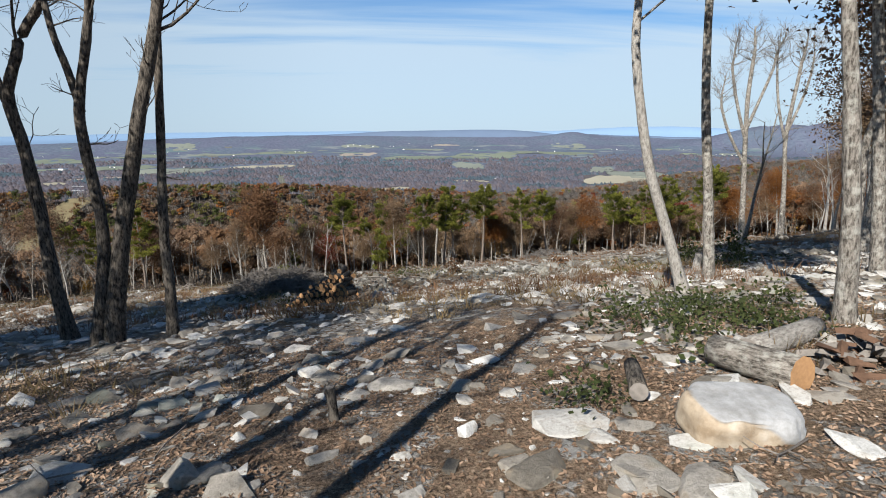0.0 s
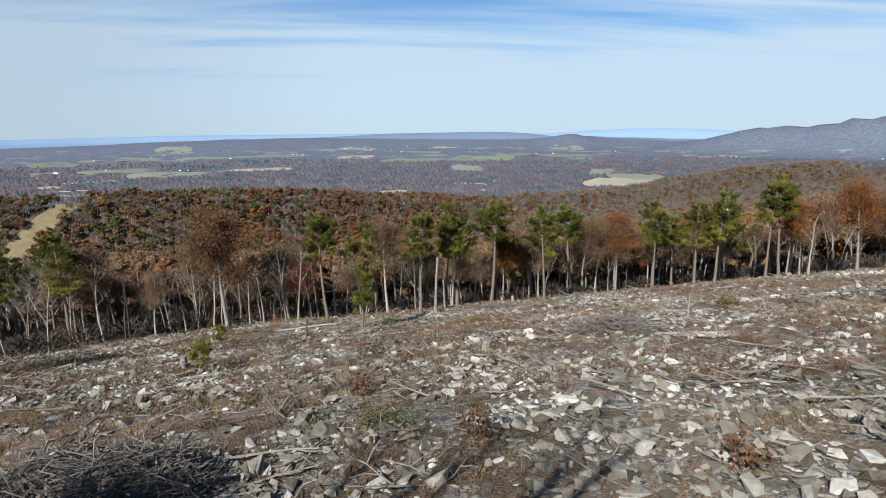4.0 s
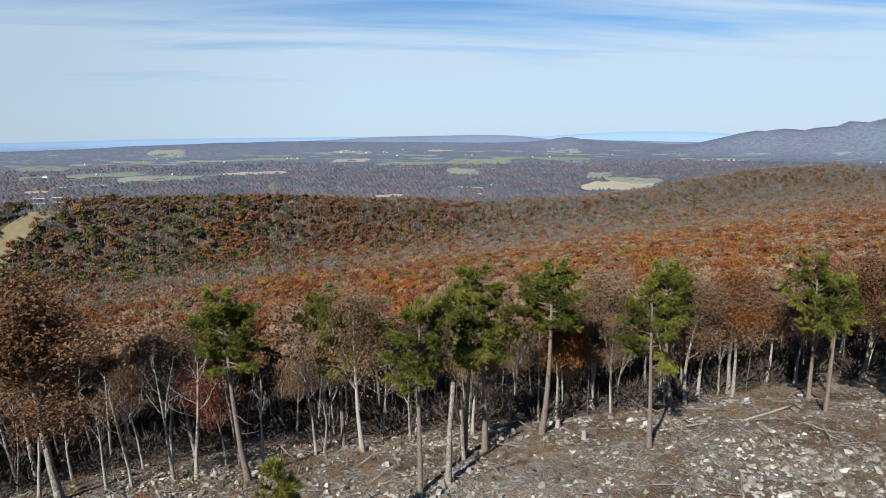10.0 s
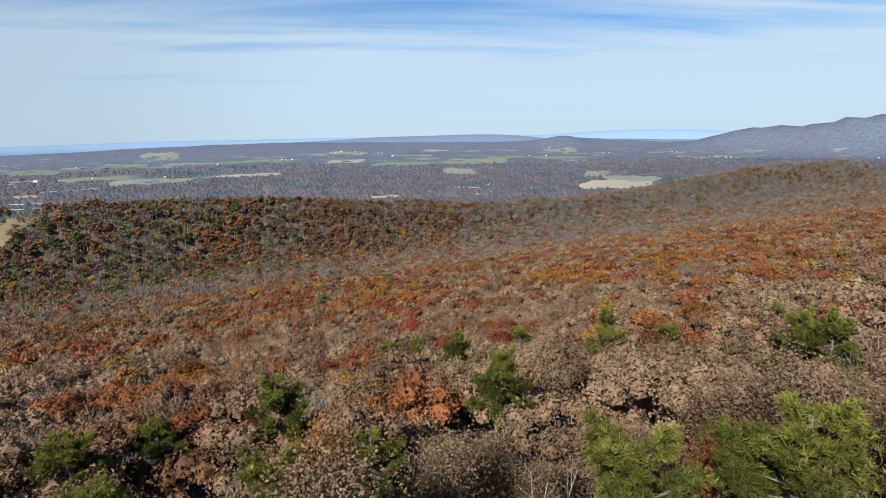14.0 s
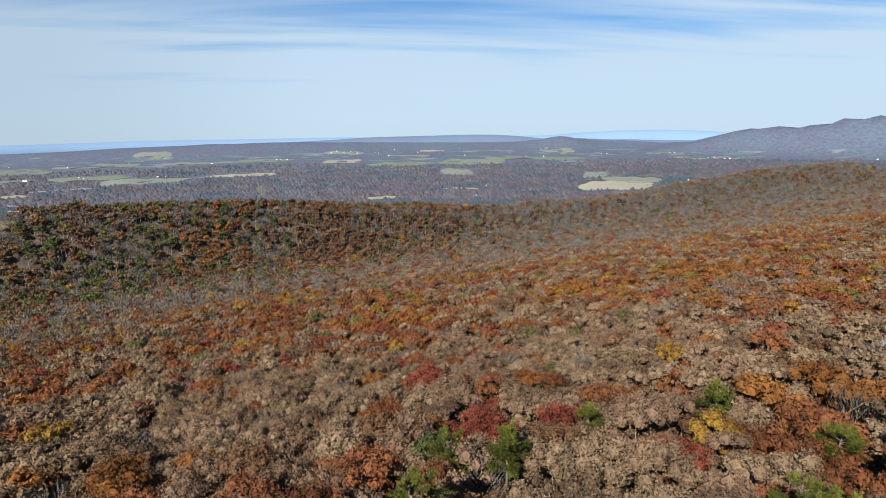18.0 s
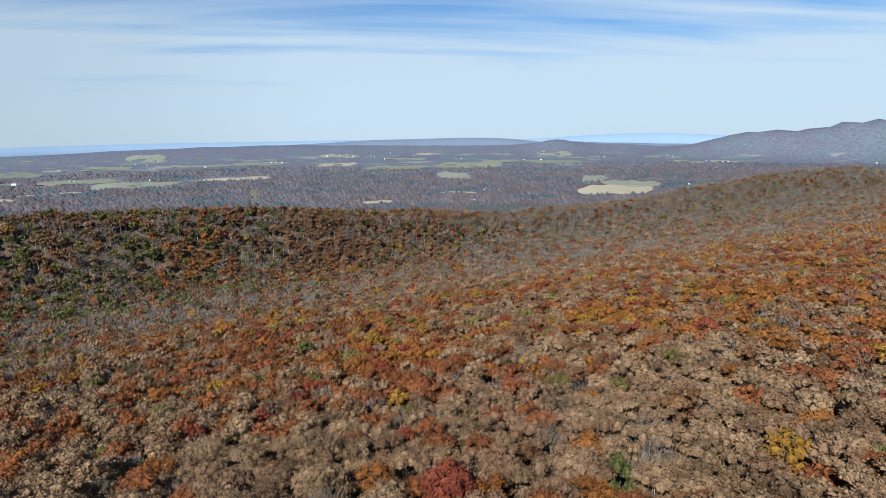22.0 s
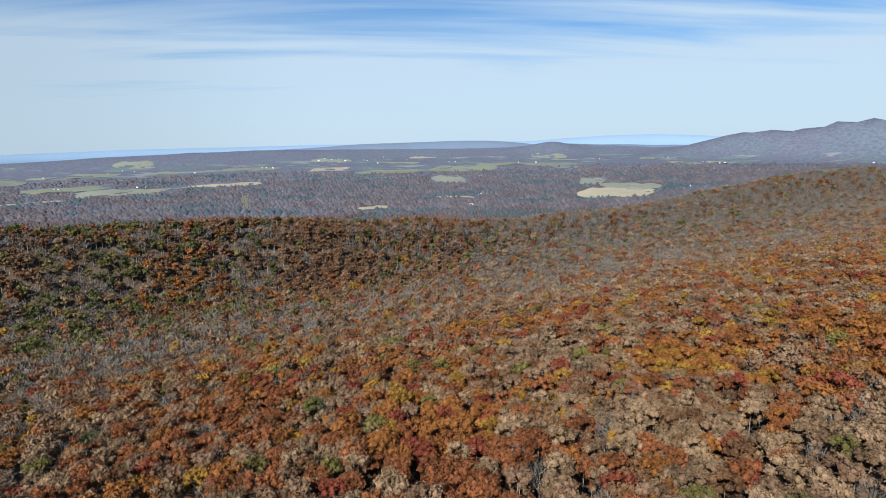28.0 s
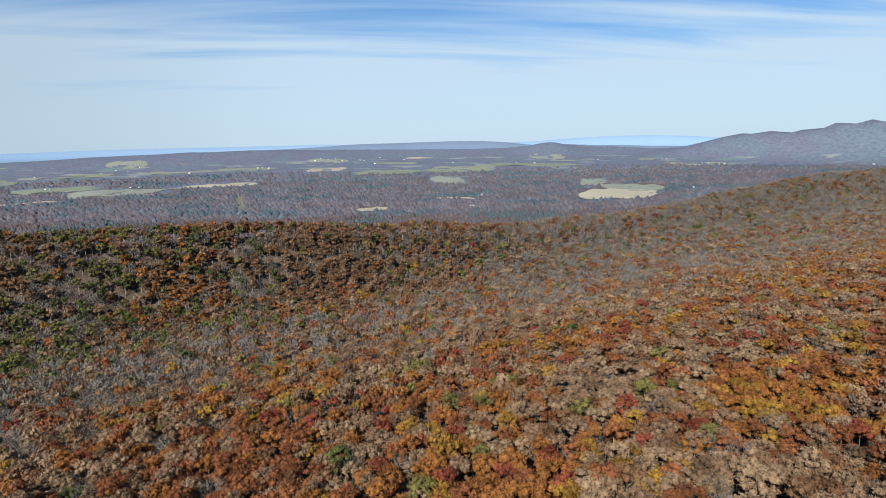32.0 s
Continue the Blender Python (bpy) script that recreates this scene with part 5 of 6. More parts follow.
def worn(v, f):
    """The same block with its edges rounded a little."""
    bm = bmesh.new()
    vs = [bm.verts.new(q) for q in v]
    for t in f:
        bm.faces.new([vs[i] for i in t])
    bmesh.ops.dissolve_limit(bm, angle_limit=radians(9), verts=bm.verts, edges=bm.edges)
    bmesh.ops.bevel(bm, geom=list(bm.edges), offset=0.014, segments=1, affect="EDGES", profile=0.6)
    bmesh.ops.triangulate(bm, faces=bm.faces)
    me = bpy.data.meshes.new("rock")
    bm.to_mesh(me)
    bm.free()
    me.materials.append(ROCK)
    return me


rock_meshes = [worn(*r) for r in big_rocks]


def rock(x, y, size, mesh, turn, tall=1.0, sink=0.35, tilt=(0, 0), label="pale grey quartzite slab among leaf litter"):
    ob = new("rock", rock_meshes[mesh])
    h = size * (rock_meshes[mesh].vertices[0].co.z * 0 + 0.2) * tall
    ob.matrix_basis = pose(x, y, land1(x, y) + h * (1 - 2 * sink) * 0.9, tilt[0], tilt[1], turn) @ Matrix.Diagonal((size, size, size * tall, 1))
    return tagged(ob, label, "rock", "rocks in the clearing")


BOULDER, n, l, b = material("pale boulder with a tan broken front", 0.8, spec=0.3)
c = n.new("ShaderNodeTexCoord").outputs["Object"]
tone_at = n.new("ShaderNodeAttribute")
tone_at.attribute_name = "broken"
g1, g2 = noise_tex(n, l, 9.0, 8, 0.7, c), noise_tex(n, l, 2.5, 4, 0.6, c)
pale = colour_ramp(n, l, g2, [(0.35, (0.25, 0.247, 0.238)), (0.65, (0.365, 0.365, 0.36))])
tan_face = colour_ramp(n, l, g2, [(0.35, (0.26, 0.195, 0.128)), (0.5, (0.36, 0.295, 0.215)), (0.7, (0.45, 0.40, 0.33))])
col = mix_rgb(n, l, 0.5, mix_rgb(n, l, tone_at.outputs["Fac"], pale, tan_face), colour_ramp(n, l, g1, [(0.32, (0.5, 0.47, 0.43)), (0.58, (1, 1, 1))]), "MULTIPLY")
l.new(col, b.inputs["Base Color"])
bump_to(n, l, b, g1, 0.5, 0.025)
bv, bf = icosphere(5)
p = np.sign(bv) * np.abs(bv) ** 0.62 * (0.62, 0.42, 0.30)
lumps = np.array([noise.noise(Vector(q) * 3.1) * 0.05 + noise.noise(Vector(q) * 8.0) * 0.018 for q in p])
edge = np.interp(p[:, 0], [-0.6, -0.35, 0.0, 0.12, 0.3, 0.42, 0.7], [0.24, 0.2, 0.2, 0.1, -0.02, -0.16, -0.3]) + np.array([noise.noise(Vector((q[0] * 6, 3.3, 0))) * 0.05 for q in p])
broken = np.clip((edge - p[:, 2]) / 0.025 + 0.5, 0, 1) * (p[:, 1] < 0.2)
p = p + bv * lumps[:, None] + np.stack([0 * broken, 0.035 * broken, 0 * broken], 1)
p[:, 2] = np.where(p[:, 2] > 0.22, 0.22 + (p[:, 2] - 0.22) * 0.35, p[:, 2]) + 0.07 * p[:, 0] * (p[:, 2] > 0) * -1
boulder = mesh_from("boulder", p, bf, [BOULDER], None, True)
mark = boulder.attributes.new("broken", "FLOAT", "POINT")
mark.data.foreach_set("value", broken.astype(np.float32))
ob = tagged(new("boulder", boulder), "large pale boulder with a tan broken front", "rock", "rocks in the clearing")
ob.matrix_basis = pose(3.26, 5.62, land1(3.2, 5.5) + 0.14, 8, -2, 2)
for x, y, s, m, t, k in ((1.5, 6.1, 0.95, 0, 5, 0.7), (0.95, 5.0, 0.75, 1, 40, 0.7), (-0.8, 8.1, 0.85, 5, 170, 0.7), (1.9, 7.15, 0.32, 3, 20, 1.0), (0.24, 7.7, 0.45, 2, 70, 1.0), (0.27, 6.1, 0.34, 4, 60, 1.5),
                         (-1.4, 5.8, 0.42, 1, 30, 0.8), (-2.6, 5.5, 0.6, 6, 15, 0.7), (-6.3, 8.6, 0.6, 0, 35, 0.9), (-6.1, 7.2, 0.6, 5, 50, 0.9), (3.6, 6.9, 0.75, 6, 10, 0.9), (4.0, 9.4, 0.45, 4, 80, 1.9),
                         (4.15, 5.1, 0.6, 1, 100, 0.8), (2.2, 5.9, 0.55, 6, 150, 0.7), (0.7, 9.0, 0.5, 2, 20, 0.8), (1.25, 8.3, 0.5, 0, 80, 0.8), (-1.8, 11.3, 0.7, 1, 10, 0.7), (2.8, 12.2, 0.7, 0, 20, 0.7),
                         (1.1, 15.8, 0.9, 3, 30, 0.8), (2.4, 4.6, 0.8, 5, 60, 0.6), (1.9, 4.8, 0.7, 0, 110, 0.6), (4.45, 17.8, 1.05, 5, 5, 0.6), (0.3, 16.3, 0.6, 2, 75, 0.7), (1.5, 18.0, 0.55, 4, 25, 1.2),
                         (5.8, 23.2, 0.95, 6, 5, 0.7), (7.2, 24.7, 1.3, 6, 0, 0.6), (-1.4, 16.0, 0.7, 1, 40, 0.7), (1.0, 15.2, 0.9, 5, 160, 0.7), (9.6, 24.5, 1.5, 6, 0, 0.5), (5.2, 11.4, 0.6, 3, 45, 1.0)):
    rock(x, y, s, m, t, k)


def rubble(x, y):
    """How stony the ground is, 0 to 1."""
    return np.clip(0.52 + 1.5 * fbm(x / 11, y / 9, 3, 61) + 1.5 * fbm(x / 2.6, y / 2.2, 2, 63), 0, 1)


spread_rocks = 0
while spread_rocks < 258:
    y = 3.6 + 34 * rg.random() ** 1.25
    x = rg.uniform(-0.85, 0.85) * (y + 2)
    if rg.random() > 0.3 + 0.7 * float(rubble(np.array([x]), np.array([y]))[0]) or math.hypot(x - 3.2, y - 5.3) < 1.1:
        continue
    s = float(np.clip(rg.lognormal(-0.95, 0.45), 0.22, 1.0)) * (0.8 + y / 55)
    rock(x, y, s, int(rg.integers(8)), float(rg.uniform(0, 360)), float(rg.uniform(0.5, 1.0)), 0.35, (float(rg.normal(0, 7)), float(rg.normal(0, 7))))
    spread_rocks += 1


def strew(name, label, category, templates, xs, ys, sizes, mat, sink=0.2, tip=0.3, up=0.0):
    """Many small pieces over the ground in one mesh."""
    V, F, n = [], [], 0
    zs = land(xs, ys)
    for i in range(len(xs)):
        v, f = templates[rg.integers(len(templates))]
        m = np.array(Euler((rg.normal(0, tip), rg.normal(0, tip), rg.uniform(0, 6.28))).to_matrix())
        V.append(v @ m.T * sizes[i] + (xs[i], ys[i], zs[i] + sizes[i] * (0.2 - sink) + up)), F.append(f + n)
        n += len(v)
    ob = new(name, mesh_from(name, np.concatenate(V), np.concatenate(F), [mat]))
    return tagged(ob, label, category, kind="stuff")


def clear_ground(x, y):
    return (y < clearing_edge(x) + 3) & (x > -0.85 * (y + 3) - 2) & (x < 0.85 * (y + 3) + 2)


# stones of the near ground, then the rubble further down the slope
x, y = scatter(rg, 0.135, -9, 11, 3, 12.5, lambda x, y: clear_ground(x, y) & (rg.random(len(x)) < 0.15 + 0.6 * rubble(x, y)))
strew("stone_chips", "small pale stone chips in leaf litter", "stones", chip_rocks, x, y, np.clip(rg.lognormal(-2.85, 0.45, len(x)), 0.03, 0.13), ROCK)
x, y = scatter(rg, 0.235, -16, 18, 3, 26, lambda x, y: clear_ground(x, y) & (rg.random(len(x)) < 0.2 + 0.6 * rubble(x, y)))
strew("stones", "small pale stones scattered over leaf litter", "stones", small_rocks, x, y, np.clip(rg.lognormal(-1.62, 0.55, len(x)), 0.06, 0.6), ROCK, 0.17, 0.16)
x, y = scatter(rg, 0.3, -46, 62, 25, 102, lambda x, y: clear_ground(x, y) & (rg.random(len(x)) < 0.1 + 0.85 * rubble(x, y) ** 1.2))
strew("rubble", "broken pale stone rubble covering the slope", "rubble", chip_rocks, x, y, np.clip(rg.lognormal(-1.25, 0.55, len(x)), 0.1, 0.95), RUBBLE, 0.14, 0.3)
# dead sticks and lopped branches
twigs_flat = []
for k in range(10):
    p = wander(rg, (-0.5, 0, 0.02), (1, 0, 0.0), 1.0, 4, 0.16)
    p[:, 2] = np.abs(p[:, 2]) * 0.4
    main = tube(p, 0.017, 0.008, 3)
    extra = [tube(wander(rg, p[j], (0.6, rg.choice([-0.8, 0.8]), 0.15), 0.35, 2, 0.2), 0.011, 0.005, 3) for j in (2, 3)]
    twigs_flat.append(join([main] + extra))
x, y = scatter(rg, 1.15, -46, 62, 4, 104, lambda x, y: clear_ground(x, y) & (rg.random(len(x)) < np.where(y < 25, 0.1, 0.5)))
strew("dead_branches", "grey dead sticks and lopped branches on the ground", "branches", twigs_flat, x, y, np.clip(rg.lognormal(0.25, 0.55, len(x)), 0.4, np.where(y < 30, 0.95, 3.2)), WOOD_GREY, 0.14, 0.06)


# grass, fern and leaf litter
def tuft(rg, blades, wide, tall):
    a = rg.uniform(0, 6.28, blades)
    r = rg.uniform(0, wide, blades)
    p = np.stack([np.cos(a) * r, np.sin(a) * r, a * 0], 1)
    d = np.stack([np.cos(a) * 0.5, np.sin(a) * 0.5, a * 0 + 1], 1) + rg.normal(0, 0.25, (blades, 3))
    s = np.cross(d, rg.normal(0, 1, d.shape))
    s /= np.linalg.norm(s, axis=1)[:, None]
    L = tall * rg.uniform(0.5, 1.1, (blades, 1))
    v = np.stack([p - s * 0.013, p + s * 0.013, p + d * L], 1).reshape(-1, 3)
    return v, np.arange(3 * blades).reshape(-1, 3)


tufts = [tuft(rg, 26, 0.34, 0.42) for _ in range(6)]
low_tufts = [tuft(rg, 22, 0.4, 0.22) for _ in range(5)]
x, y = scatter(rg, 0.85, -50, 64, 9, 106, lambda x, y: clear_ground(x, y) & (y > 15) & (fbm(x / 8, y / 5, 3, 71) > 0.02 - 0.10 * smooth(25, 45, y)) & (rg.random(len(x)) < 0.7))
strew("rusty_grass", "rusty dead grass and fern in patches", "grass", tufts, x, y, rg.uniform(0.6, 1.25, len(x)), LEAF["rust"], 0.2, 0.1)
x, y = scatter(rg, 0.9, -50, 64, 8, 106, lambda x, y: clear_ground(x, y) & (fbm(x / 8, y / 8, 3, 75) > 0.16) & (rg.random(len(x)) < 0.8))
strew("dry_grass", "straw-coloured dry grass in patches", "grass", low_tufts + tufts, x, y, rg.uniform(0.6, 1.2, len(x)), LEAF["straw"], 0.2, 0.1)
a = rg.normal(0, 1, (140, 2)) * (1.3, 0.7) + (2.8, 72)
strew("orange_grass", "tall orange-tan grass clump", "grass", tufts, a[:, 0], a[:, 1], rg.uniform(1.1, 1.8, 140), LEAF["straw"], 0.2, 0.1)
a = np.concatenate([rg.normal(0, 1, (70, 2)) * (1.5, 0.8) + c for c in ((8.2, 24.2), (12, 26), (10, 33))])
strew("pale_grass", "pale yellow grass beside flat rocks", "grass", low_tufts, a[:, 0], a[:, 1], rg.uniform(0.7, 1.2, len(a)), LEAF["straw"], 0.2, 0.1)
leaf = [(np.array([[-0.5, 0, 0], [0, -0.28, 0.1], [0.5, 0, 0.02], [0, 0.28, 0.12]]), np.array([[0, 1, 2], [0, 2, 3]]))]
x, y = scatter(rg, 0.068, -9, 10, 3, 12, lambda x, y: clear_ground(x, y) & (rg.random(len(x)) < 0.9 + 0.6 * fbm(x / 2.5, y / 2.5, 2, 81)))
strew("leaf_litter", "fallen tan oak leaves on the ground", "leaf litter", leaf, x, y, rg.uniform(0.05, 0.095, len(x)), LITTER, 0.14, 0.28, 0.008)

# low green plants
bush_leaf = [leaf_quads(q := rg.normal(0, 1, (60, 3)) * (0.45, 0.45, 0.16) + (0, 0, 0.3), np.abs(rg.normal(0, 1, (60, 3))) * (0.4, 0.4, 1), 0.075, rg) for _ in range(3)]
bush_leaf = [(v, tri(f)) for v, f in bush_leaf]
c = np.concatenate([rg.normal(0, 1, (k, 2)) * sp + at for k, at, sp in ((46, (5.2, 11.0), (1.1, 1.3)), (4, (1.7, 6.9), (0.4, 0.2)), (18, (11.5, 24.5), (1.8, 1.2)), (10, (-8.5, 27), (1.2, 0.6)), (20, (-2, 36), (1.2, 0.6)), (26, (-36, 62), (3, 2)), (12, (-6, 21.5), (0.8, 0.5)))])
strew("ground_plants", "low dark green leafy plants", "plants", bush_leaf, c[:, 0], c[:, 1], rg.uniform(0.35, 0.75, len(c)), LEAF["bush"], 0.2, 0.1)


x, y = scatter(rg, 1.35, -48, 30, 38, 96, lambda x, y: clear_ground(x, y) & (rg.random(len(x)) < smooth(8, -22, x) * np.clip(0.35 + 1.6 * fbm(x / 6, y / 4, 3, 97), 0, 0.85)))
strew("heath", "low dark green and brown heath among the stones", "plants", bush_leaf, x, y, rg.uniform(0.45, 1.0, len(x)), LEAF["heath"], 0.25, 0.1)


# ---------------------------------------------------------------- wood: pile, logs, stumps, brush
def log_mesh(name, length, r, bark, cut, bend=0.03):
    p = wander(rg, (0, 0, -length / 2), (0, 0, 1), length, 4, bend)
    v, f = tube(p, r, r * rg.uniform(0.9, 1.0), 10)
    me = bpy.data.meshes.new(name)
    faces = [tuple(int(i) for i in q) for q in f] + [tuple(range(9, -1, -1)), tuple(range(40, 50))]
    me.from_pydata([tuple(q) for q in v], [], faces)
    me.materials.append(bark), me.materials.append(cut)
    for q in me.polygons[-2:]:
        q.material_index = 1
    me.update()
    return me


pile = tagged(new("log_pile"), "heap of cut firewood logs with orange-tan ends", "log pile")
pile.location = (-4.75, 20.9, land1(-4.75, 20.9))
logs = [log_mesh("log", 0.5, r, BARK_DARK, WOOD_CUT) for r in (0.075, 0.09, 0.105, 0.12, 0.085)]
for row in range(8):
    width = 2.7 - row * 0.33
    count = int(width / 0.2)
    for i in range(count):
        for depth in (0, 1):
            ob = part("log", logs[rg.integers(5)], None, pile)
            x = -width / 2 + 0.2 * (i + 0.5) + 0.12 * row + rg.normal(0, 0.02)
            face = -25 + 60 * (x > 0.35) * depth
            ob.matrix_basis = pose(x, depth * 0.5 + rg.normal(0, 0.05) + 0.05 * row, 0.1 + row * 0.165 + x * 0.06, 90 + rg.normal(0, 4), 0, face + rg.normal(0, 6))
for i in range(14):
    ob = part("log", logs[rg.integers(5)], None, pile)
    ob.matrix_basis = pose(rg.uniform(0.9, 1.7), rg.uniform(-0.4, 0.7), 0.12 + rg.uniform(0, 0.25), 90 + rg.normal(0, 12), 0, rg.uniform(0, 180))


def lying_log(a, b, r, bark, cut, label, lift=0.0):
    a, b = Vector((*a, land1(*a) + r * 0.8 + lift)), Vector((*b, land1(*b) + r * 0.8 + lift))
    ob = new("fallen_log", log_mesh("fallen_log", (b - a).length, r, bark, cut, 0.02))
    ob.matrix_basis = Matrix.Translation((a + b) / 2) @ (b - a).to_track_quat("Z", "Y").to_matrix().to_4x4()
    for q in ob.data.polygons[:-2]:
        q.use_smooth = True
    return tagged(ob, label, "log", "logs on the ground")


lying_log((4.52, 6.55), (3.95, 7.7), 0.25, BARK_GREY, WOOD_CUT, "thick grey log with a fresh orange cut end")
lying_log((4.5, 7.8), (6.2, 9.0), 0.2, BARK_PALE, WOOD_GREY, "thick lichen-spotted log lying beside a tree")
lying_log((2.45, 6.5), (2.75, 7.6), 0.12, BARK_DARK, WOOD_GREY, "short dark rotten log on stones", 0.08)
for a, b, r, s in (((-14.5, 28.6), (-10.8, 29.6), 0.09, "pale"), ((-15, 46.5), (-4.5, 51), 0.10, "grey"), ((9.5, 58), (13.5, 58.6), 0.10, "grey"), ((11.2, 47.5), (13.4, 45), 0.09, "pale"), ((12, 46.2), (14.6, 45.6), 0.11, "grey"), ((11.4, 45.6), (14, 44.2), 0.10, "grey"),
                   ((-20, 80), (-12, 81.5), 0.10, "pale"), ((-27, 86), (-20, 86.5), 0.09, "pale"), ((-9, 61), (-2, 64), 0.09, "grey"), ((-12, 78), (-6.5, 80.5), 0.09, "grey"), ((-13, 62), (-8, 66.5), 0.12, "grey"), ((22, 93), (28, 96), 0.09, "pale"), ((15, 92), (19, 92.6), 0.08, "grey"),
                   ((3, 55), (5.6, 55.2), 0.09, "grey"), ((-4, 46), (-1, 47), 0.09, "grey"), ((31, 84), (36, 84.6), 0.09, "pale"), ((17, 63), (19.5, 62.6), 0.1, "grey"), ((-27, 60), (-22, 62), 0.08, "pale")):
    lying_log(a, b, r, BARK_PALE if s == "pale" else BARK_GREY, WOOD_GREY, s + " weathered fallen log on stony ground")

# split firewood beside the thick tree
wedge = []
for k in range(4):
    bm = bmesh.new()
    vs = [bm.verts.new(q) for q in ((0, 0, 0), (0.2, 0, 0.02), (0.11, 0, 0.15), (0.02, 0.5, 0), (0.21, 0.52, 0.01), (0.12, 0.5, 0.13))]
    for q in ((0, 1, 2), (5, 4, 3), (0, 3, 4, 1), (1, 4, 5, 2), (2, 5, 3, 0)):
        bm.faces.new([vs[i] for i in q])
    for v in bm.verts:
        v.co += Vector(rg.normal(0, 0.018, 3))
    bmesh.ops.bevel(bm, geom=list(bm.edges), offset=0.008, segments=1, affect="EDGES")
    me = bpy.data.meshes.new("split_log")
    bm.to_mesh(me)
    bm.free()
    me.materials.append(WOOD_SPLIT if k < 2 else WOOD_GREY)
    wedge.append(me)
for i in range(54):
    x, y = rg.normal(5.9, 0.5), rg.normal(7.35, 0.34)
    ob = tagged(new("split_log", wedge[rg.integers(4)]), "split red-brown firewood piece in a loose heap", "firewood", "split firewood")
    ob.matrix_basis = pose(x, y, land1(x, y) + max(0.02, 0.42 - 0.5 * math.hypot(x - 6.0, y - 7.6)) * rg.random(), rg.normal(0, 22), rg.normal(0, 22), rg.uniform(0, 360)) @ Matrix.Diagonal((k := rg.uniform(0.4, 0.8), k * rg.uniform(0.8, 1.3), k, 1))


def stump(x, y, h, r, bark, label, lean=0):
    root = tagged(new("stump"), label, "stump", "stumps in the clearing")
    root.matrix_basis = pose(x, y, land1(x, y), lean, lean * 0.4, rg.uniform(0, 360))
    p = wander(rg, (0, 0, -0.15), (0, 0, 1), h + 0.15, 5, 0.03)
    v, f = tube(p, r, r * 0.86, 11, r * 0.5)
    v += rg.normal(0, r * 0.05, v.shape)
    part("trunk", (v, f), bark, root, "", True)
    n = len(v)
    top = np.concatenate([v[n - 11:] + (0, 0, -0.005), [v[n - 11:].mean(0) + (0, 0, 0.02)]])
    part("cut_top", (top, np.array([[i, (i + 1) % 11, 11] for i in range(11)])), WOOD_GREY, root, "weathered grey sawn top")


for args in ((10.45, 22.4, 0.72, 0.17, BARK_PALE, "pale sawn stump beside green plants"), (-1.5, 6.95, 0.5, 0.07, BARK_DARK, "dark splintered stump stick among stones", 4), (-12.4, 65.0, 2.1, 0.10, BARK_DARK, "dark burnt broken stem standing alone"),
             (-24.0, 74.0, 1.2, 0.24, BARK_GREY, "grey sawn stump on the slope"), (10.6, 31.9, 0.5, 0.2, BARK_GREY, "short grey stump in rusty grass"), (-3.1, 27.4, 0.5, 0.2, BARK_GREY, "short grey stump among stones"),
             (2.0, 47.7, 0.6, 0.28, BARK_GREY, "broad grey stump on pale rubble"), (9.2, 91.9, 0.9, 0.2, BARK_PALE, "pale stump near the forest edge"), (8.2, 96.5, 0.8, 0.2, BARK_PALE, "pale stump near the forest edge"),
             (-17, 52, 0.8, 0.22, BARK_GREY, "grey stump among stones"), (-1.3, 85.9, 7.4, 0.17, BARK_GREY, "tall dead snag with a broken top"), (-0.1, 90.0, 4.0, 0.16, BARK_GREY, "dead grey snag with a broken top"),
             (16.6, 55.5, 1.8, 0.04, BARK_PALE, "thin pale broken sapling stem"), (-9.9, 30.4, 0.7, 0.25, BARK_GREY, "grey stump in front of a brush heap"), (10.2, 43.5, 0.6, 0.2, BARK_GREY, "grey stump beside cut logs")):
    stump(*args)


def brush_pile(x, y, wide, deep, tall, count, label):
    sticks = []
    for i in range(count):
        a, r = rg.uniform(0, 6.28), rg.random() ** 0.5
        z = tall * (1 - r ** 2) * rg.uniform(0.55, 1.0)
        cx, cy = math.cos(a) * r * wide / 2, math.sin(a) * r * deep / 2
        d = np.array([rg.normal(0, 1), rg.normal(0, 1), rg.normal(0, 0.25) - 0.1])
        d /= np.linalg.norm(d)
        L = rg.uniform(0.5, 1.7)
        g = land1(x + cx, y + cy) - land1(x, y)
        p = wander(rg, np.array((cx, cy, z + g)) - d * L / 2, d, L, 3, 0.13)
        sticks.append(tube(p, rg.uniform(0.012, 0.03), 0.006, 3))
    ob = new("brush_pile", mesh_from("brush_pile", *join(sticks), [BRUSH]))
    ob.location = (x, y, land1(x, y))
    tagged(ob, label, "brush pile", "brush piles")


brush_pile(-9.6, 31.5, 6.6, 4.0, 1.5, 1500, "wide heap of grey brushwood")
brush_pile(-8.6, 28.6, 4.6, 2.6, 0.9, 600, "low heap of grey brushwood behind the log pile")
brush_pile(9.4, 50.3, 5.0, 3.0, 0.85, 600, "domed heap of thin grey twigs")
brush_pile(11.6, 54.5, 4.0, 2.4, 0.7, 260, "heap of grey twigs on the slope")
brush_pile(-22, 81, 5, 2.2, 0.5, 220, "low heap of dead twigs")
brush_pile(6, 86, 5, 2.2, 0.45, 200, "low heap of dead twigs near the trees")


